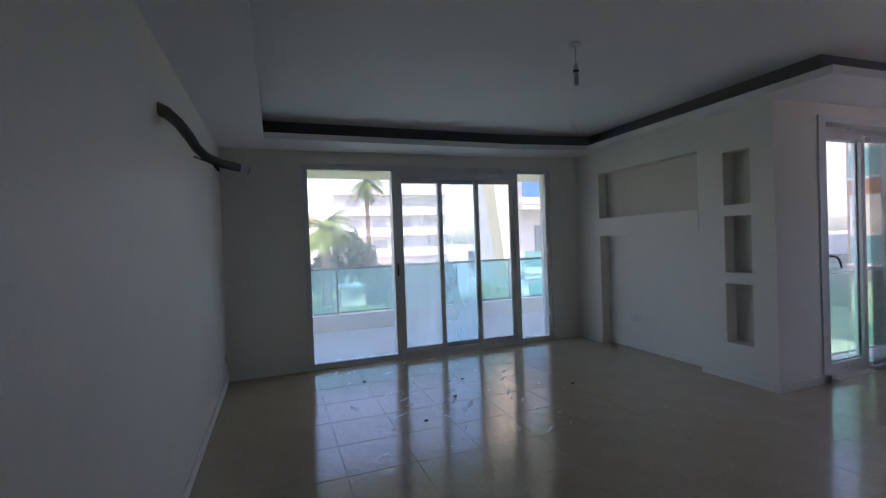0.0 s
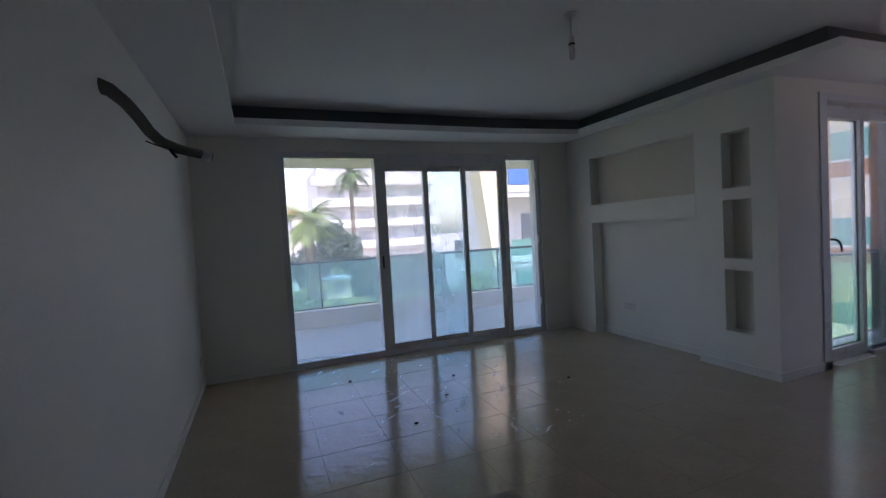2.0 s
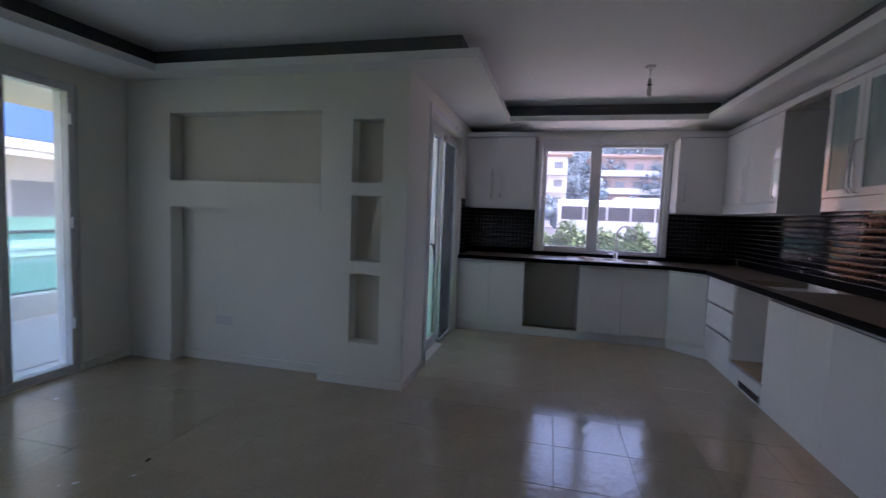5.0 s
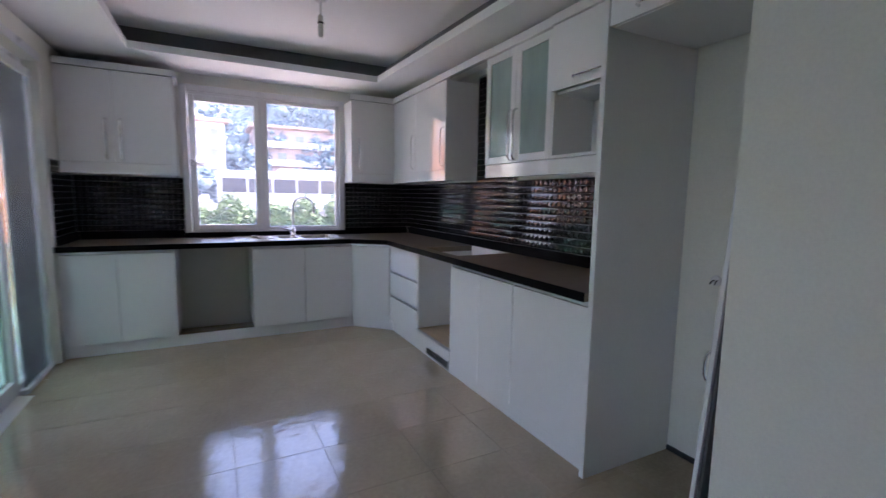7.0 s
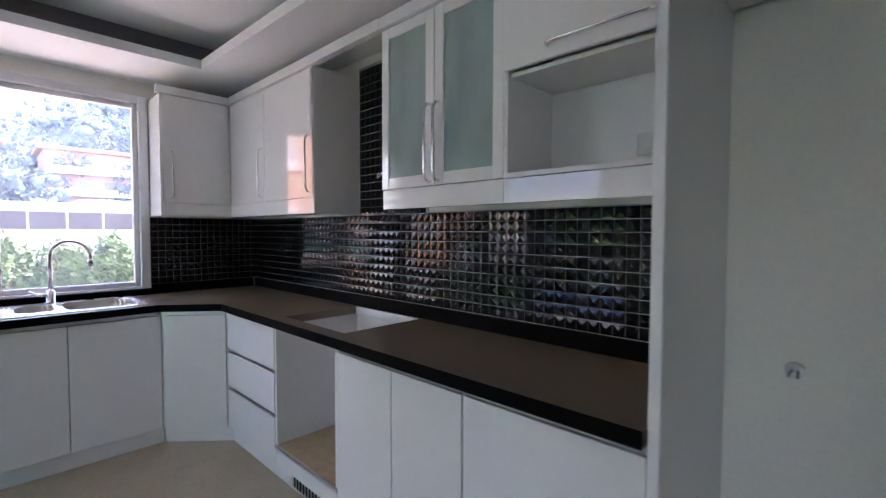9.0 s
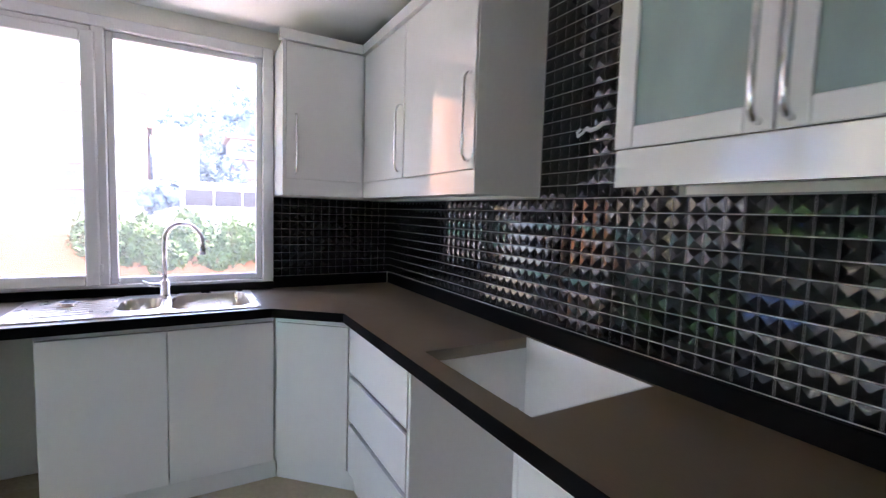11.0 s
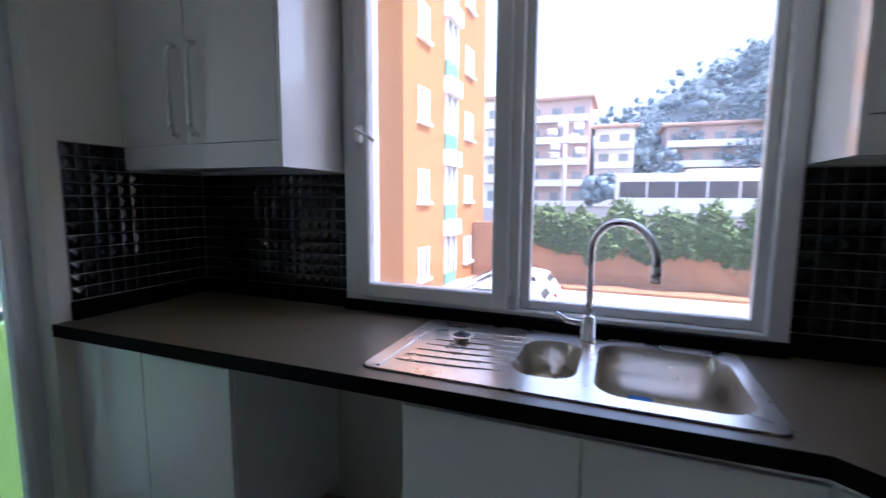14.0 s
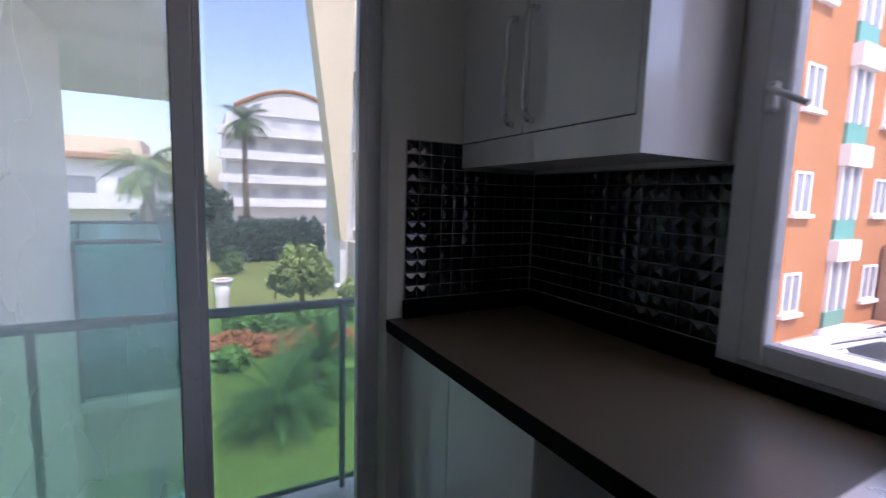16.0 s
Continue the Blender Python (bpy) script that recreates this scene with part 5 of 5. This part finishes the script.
leaning(-3.20, -2.70, -1.378, -1.456, 1.40, 0.014, M_GREYBOARD, "dark grey laminated board leaning in the fridge recess")
leaning(-3.20, -2.69, -1.356, -1.436, 1.40, 0.018, M_LACQ, "white lacquered board leaning in the fridge recess")
lb = leaning(-3.20, -2.74, -1.330, -1.385, 0.86, 0.018, M_LACQ, "short white cabinet door leaning in the fridge recess")
bow(lb, (-1.370, -2.755, 0.66), (-1.377, -2.755, 0.78), (0.022, 0.012, 0), 0.005)


def socket(at, axis, label, n=1):
    s = thing("socket", at, label, "socket", "wall sockets")
    x, y, z = at
    for k in range(n):
        o = k * 0.083
        if axis == "x+":
            part("plate", boxes([(x, x + 0.009, y - 0.04 + o, y + 0.04 + o, z - 0.04, z + 0.04)], 0.003), M_SOCKET, s)
            part("insert", tube([(x + 0.0095, y + o, z), (x + 0.0105, y + o, z)], [0.022, 0.021], 14), M_CARC, s)
        elif axis == "x":
            part("plate", boxes([(x - 0.009, x, y - 0.04 + o, y + 0.04 + o, z - 0.04, z + 0.04)], 0.003), M_SOCKET, s)
            part("insert", tube([(x - 0.0095, y + o, z), (x - 0.0105, y + o, z)], [0.022, 0.021], 14), M_CARC, s)
        else:
            part("plate", boxes([(x - 0.04 + o, x + 0.04 + o, y, y + 0.009, z - 0.04, z + 0.04)], 0.003), M_SOCKET, s)
            part("insert", tube([(x + o, y + 0.0095, z), (x + o, y + 0.0105, z)], [0.022, 0.021], 14), M_CARC, s)


socket((D, 1.66, 0.37), "x", "double white wall socket low in the television recess", 2)
bx_ = thing("socket_box", (-1.066, -3.25, 0.965), "open round wall box with loose wire ends", "socket")
part("rim", tube([(-1.066, -3.25, 0.965), (-1.066, -3.244, 0.965)], [0.026, 0.025], 18), M_SOCKET, bx_)
part("recess", tube([(-1.066, -3.2435, 0.965), (-1.066, -3.2425, 0.965)], [0.021, 0.020], 18), M_CARC, bx_)
for dx_ in (-0.008, 0.006):
    part("wire", tube([(-1.066 + dx_, -3.2425, 0.965), (-1.064 + dx_ * 1.4, -3.23, 0.96), (-1.062 + dx_ * 1.7, -3.222, 0.947)], 0.003, 6), M_DARK, bx_)
socket((LX, 2.40, 0.28), "x+", "white wall socket low on the long plain wall")
socket((-0.64, TY + 0.008, 1.70), "y", "white wall socket in the open shelf")

wires = thing("hood_cable", (0.83, TY, 1.75), "loose white cable end sticking out of the tiles", "cable")
part("cable", tube([(0.775, TY + 0.010, 1.735), (0.785, TY + 0.03, 1.732), (0.80, TY + 0.042, 1.716), (0.825, TY + 0.046, 1.712), (0.845, TY + 0.04, 1.724)], 0.007, 8), M_SOCKET, wires)
part("cable", tube([(0.845, TY + 0.04, 1.724), (0.86, TY + 0.045, 1.708), (0.885, TY + 0.04, 1.700), (0.893, TY + 0.035, 1.716), (0.882, TY + 0.03, 1.728)], 0.005, 8), M_SOCKET, wires)

# ---- living room ----
hose = thing("pipe_bundle", (LX, 0.05, 2.05), "grey insulated air-conditioner pipe bundle hanging from the wall", "pipe")
part("sleeve", tube([(LX - 0.02, 0.04, 2.055), (LX + 0.03, 0.06, 2.04), (LX + 0.075, 0.10, 2.00), (LX + 0.11, 0.145, 1.95), (LX + 0.14, 0.19, 1.895), (LX + 0.18, 0.23, 1.855), (LX + 0.24, 0.27, 1.832), (LX + 0.31, 0.305, 1.82), (LX + 0.38, 0.34, 1.805)], [0.034, 0.030, 0.027, 0.027, 0.026, 0.025, 0.024, 0.024, 0.022], 12), M_HOSE, hose)
part("tape", tube([(LX + 0.335, 0.318, 1.815), (LX + 0.375, 0.338, 1.806)], [0.026, 0.025], 12), M_SOCKET, hose, "pale tape round the pipe end")
part("wire", tube([(LX + 0.13, 0.15, 1.842), (LX + 0.17, 0.19, 1.83), (LX + 0.21, 0.23, 1.828)], 0.004, 6), M_DARK, hose)
part("wire", tube([(LX + 0.21, 0.235, 1.825), (LX + 0.225, 0.25, 1.80), (LX + 0.235, 0.258, 1.788)], 0.008, 6), M_DARK, hose)


def pendant(x, y, foot, label):
    top_ = TOPC + lift(x)
    p = thing("pendant_lamp", (x, y, foot), label, "lamp", "bare pendant lamps")
    part("rose", tube([(x, y, top_), (x, y, top_ - 0.012), (x, y, top_ - 0.018)], [0.04, 0.04, 0.012], 16), M_SOCKET, p)
    part("cord", tube([(x, y, top_ - 0.015), (x, y, foot + 0.14)], 0.004, 6), M_SOCKET, p)
    part("holder", tube([(x, y, foot + 0.145), (x, y, foot + 0.135), (x, y, foot + 0.085)], [0.008, 0.015, 0.016], 12), M_SOCKET, p, "white lamp holder")
    part("collar", tube([(x, y, foot + 0.1), (x, y, foot + 0.088)], 0.019, 12), M_DARK, p, "dark collar")
    part("bulb", tube([(x, y, foot + 0.085), (x, y, foot + 0.06), (x, y, foot + 0.01), (x, y, foot)], [0.012, 0.017, 0.016, 0.008], 12), M_SOCKET, p, "unlit white bulb")


pendant(-1.98, -0.07, 2.33, "unlit bare bulb on a short cord, living room")
pendant(0.84, -1.78, 2.40, "unlit bare bulb on a short cord, kitchen")

g = np.random.default_rng(21)
vs, fs = [], []
for k in range(150):
    x, y = g.normal(-2.5, 0.55), g.uniform(0.2, 2.45)
    if k % 3:
        r, st = g.uniform(0.004, 0.016), g.uniform(0.25, 1.0)
    else:
        r, st = g.uniform(0.03, 0.085), g.uniform(0.07, 0.24)
    a0 = g.uniform(0, 6.3) if k % 3 else g.normal(0.5, 0.6)
    b = len(vs)
    for q in range(11):
        a = math.tau * q / 11
        u, v = r * math.cos(a) * g.uniform(0.5, 1.3), r * st * math.sin(a) * g.uniform(0.4, 1.5)
        v += 0.12 * r * math.sin(3 * u / r)
        vs.append((x + u * math.cos(a0) - v * math.sin(a0), y + u * math.sin(a0) + v * math.cos(a0), 0.0016))
    fs.append(tuple(range(b, b + 11)))
me = bpy.data.meshes.new("plaster_flecks")
me.from_pydata(vs, [], fs)
me.materials.append(shade("dried_plaster", (0.74, 0.74, 0.74), 0.3, vary=0.08))
tagged(new("plaster_flecks", me), "thin white plaster flecks on the floor tiles", "flecks", kind="stuff")
for k, (x, y) in enumerate(((-2.85, 0.72), (-2.45, 1.12), (-1.35, 0.95), (-2.2, 1.55), (-3.1, 1.9))):
    solid("floor_debris", boxes([(x, x + 0.03, y, y + 0.016, 0.0012, 0.012)], 0.004), M_DARK, "small dark crumb lying on the floor tiles", "debris", "floor crumbs")

# ---- tiled floor ----
T, G = 0.43, 0.003
floor = solid("floor", boxes([(LX, KX, -4.95, 0, -0.2, -0.0012), (LX, D, 0, WY, -0.2, -0.0012)]), M_GROUT, "cream glazed floor tiles with dark joints", "floor", kind="structure")
X0, Y0 = -3.51 - 2 * T, 0.15 - 12 * T
shapes = {}
for i in range(18):
    for j in range(19):
        x0, x1 = max(X0 + i * T, LX), min(X0 + (i + 1) * T, KX)
        y0, y1 = max(Y0 + j * T, -4.95), min(Y0 + (j + 1) * T, WY)
        if x1 - x0 < 0.02 or y1 - y0 < 0.02 or (x0 > -1.4 and y1 < -2.75) or (x0 > 2.1 and y1 < 0.1) or (x0 > 0 and y0 > -0.01) or (x0 > -2.95 and y1 < -2.55 and x1 < -1.47):
            continue
        key = (round(x1 - x0, 3), round(y1 - y0, 3))
        if key not in shapes:
            w, h = key
            bm = boxes([(G / 2, w - G / 2, G / 2, h - G / 2, -0.008, 0)])
            bmesh.ops.bevel(bm, geom=[e for e in bm.edges if all(v.co.z > -0.001 for v in e.verts)], offset=0.0005, segments=1, affect="EDGES")
            shapes[key] = mesh_of("floor_tile", bm, M_FLOOR)
        t = piece("floor_tile", shapes[key], (x0, y0, 0), floor)
        t.rotation_euler = (random.uniform(-1, 1) * 0.0005, random.uniform(-1, 1) * 0.0005, 0)

# ---- black relief tiles ----
P = 0.0497
bm = bmesh.new()
h, w = 0.0234, 0.0237
lo = [bm.verts.new((x * w, 0, z * h)) for x, z in ((-1, -1), (1, -1), (1, 1), (-1, 1))]
md = [bm.verts.new((x * w, 0.0014, z * h * 0.98)) for x, z in ((-1, -1), (1, -1), (1, 1), (-1, 1))]
mi = [bm.verts.new((v.co.x * 0.18, 0.0044, v.co.z * 0.18)) for v in md]
hi = bm.verts.new((0, 0.0047, 0))
for k in range(4):
    n_ = (k + 1) % 4
    bm.faces.new((lo[k], lo[n_], md[n_], md[k]))
    bm.faces.new((md[k], md[n_], mi[n_], mi[k]))
    bm.faces.new((mi[k], mi[n_], hi))
bmesh.ops.recalc_face_normals(bm, faces=bm.faces[:])
relief = mesh_of("wall_tile", bm, M_TILE)
tw = thing("tile_field", (0.9, TY, 0.985), "black glossy relief mosaic tiles with white joints", "wall tiles", kind="structure")
part("grout", boxes([(-0.848, KX - 0.004, TY, TY + 0.004, 0.986, 1.487), (0.494, 1.115, TY, TY + 0.004, 1.487, SOFF - 0.002)]), M_TGROUT, tw)
part("grout", boxes([(KX - 0.004, KX, TY + 0.004, -2.417, 0.986, 1.487), (KX - 0.004, KX, -0.848, -0.004, 0.986, 1.487)]), M_TGROUT, tw)
part("grout", boxes([(2.066, KX - 0.004, -0.004, 0, 0.986, WB + 0.012), (2.066, UL + 0.015, -0.004, 0, WB + 0.014, 1.585)]), M_TGROUT, tw)
rest = []


def field(n, m, place, rz, keep):
    for i in range(n):
        for j in range(m):
            p = place(i, j)
            if keep(i, j):
                piece("wall_tile", relief, p, tw, rz)
            else:
                rest.append((p, rz))


zrow = lambda j: 0.986 + P * (j + 0.5)
field(70, 10, lambda i, j: (KX - 0.006 - P * (i + 0.5), TY + 0.004, zrow(j)), 0, lambda i, j: 30 <= i < 43)
field(12, 18, lambda i, j: (1.108 - P * (i + 0.5), TY + 0.004, zrow(j + 10)), 0, lambda i, j: j < 15)
field(16, 10, lambda i, j: (KX - 0.004, -2.420 - P * (i + 0.5), zrow(j)), math.pi / 2, lambda i, j: False)
field(17, 10, lambda i, j: (KX - 0.004, -0.010 - P * (i + 0.5), zrow(j)), math.pi / 2, lambda i, j: False)
field(12, 10, lambda i, j: (2.068 + P * (i + 0.5), -0.004, zrow(j)), math.pi, lambda i, j: False)
field(5, 2, lambda i, j: (2.068 + P * (i + 0.5), -0.004, zrow(j + 10)), math.pi, lambda i, j: False)
verts, faces = [], []
for p, rz in rest:
    k, m = len(verts), Matrix.Translation(p) @ Matrix.Rotation(rz, 4, "Z")
    verts += [m @ v.co for v in relief.vertices]
    faces += [[k + i for i in f.vertices] for f in relief.polygons]
me = bpy.data.meshes.new("wall_tiles")
me.from_pydata(verts, [], faces)
me.materials.append(M_TILE)
ob = new("wall_tiles", me)
ob.parent = tw
ob.matrix_parent_inverse = Matrix.Translation(tw.location).inverted()
tagged(ob, kind="stuff")
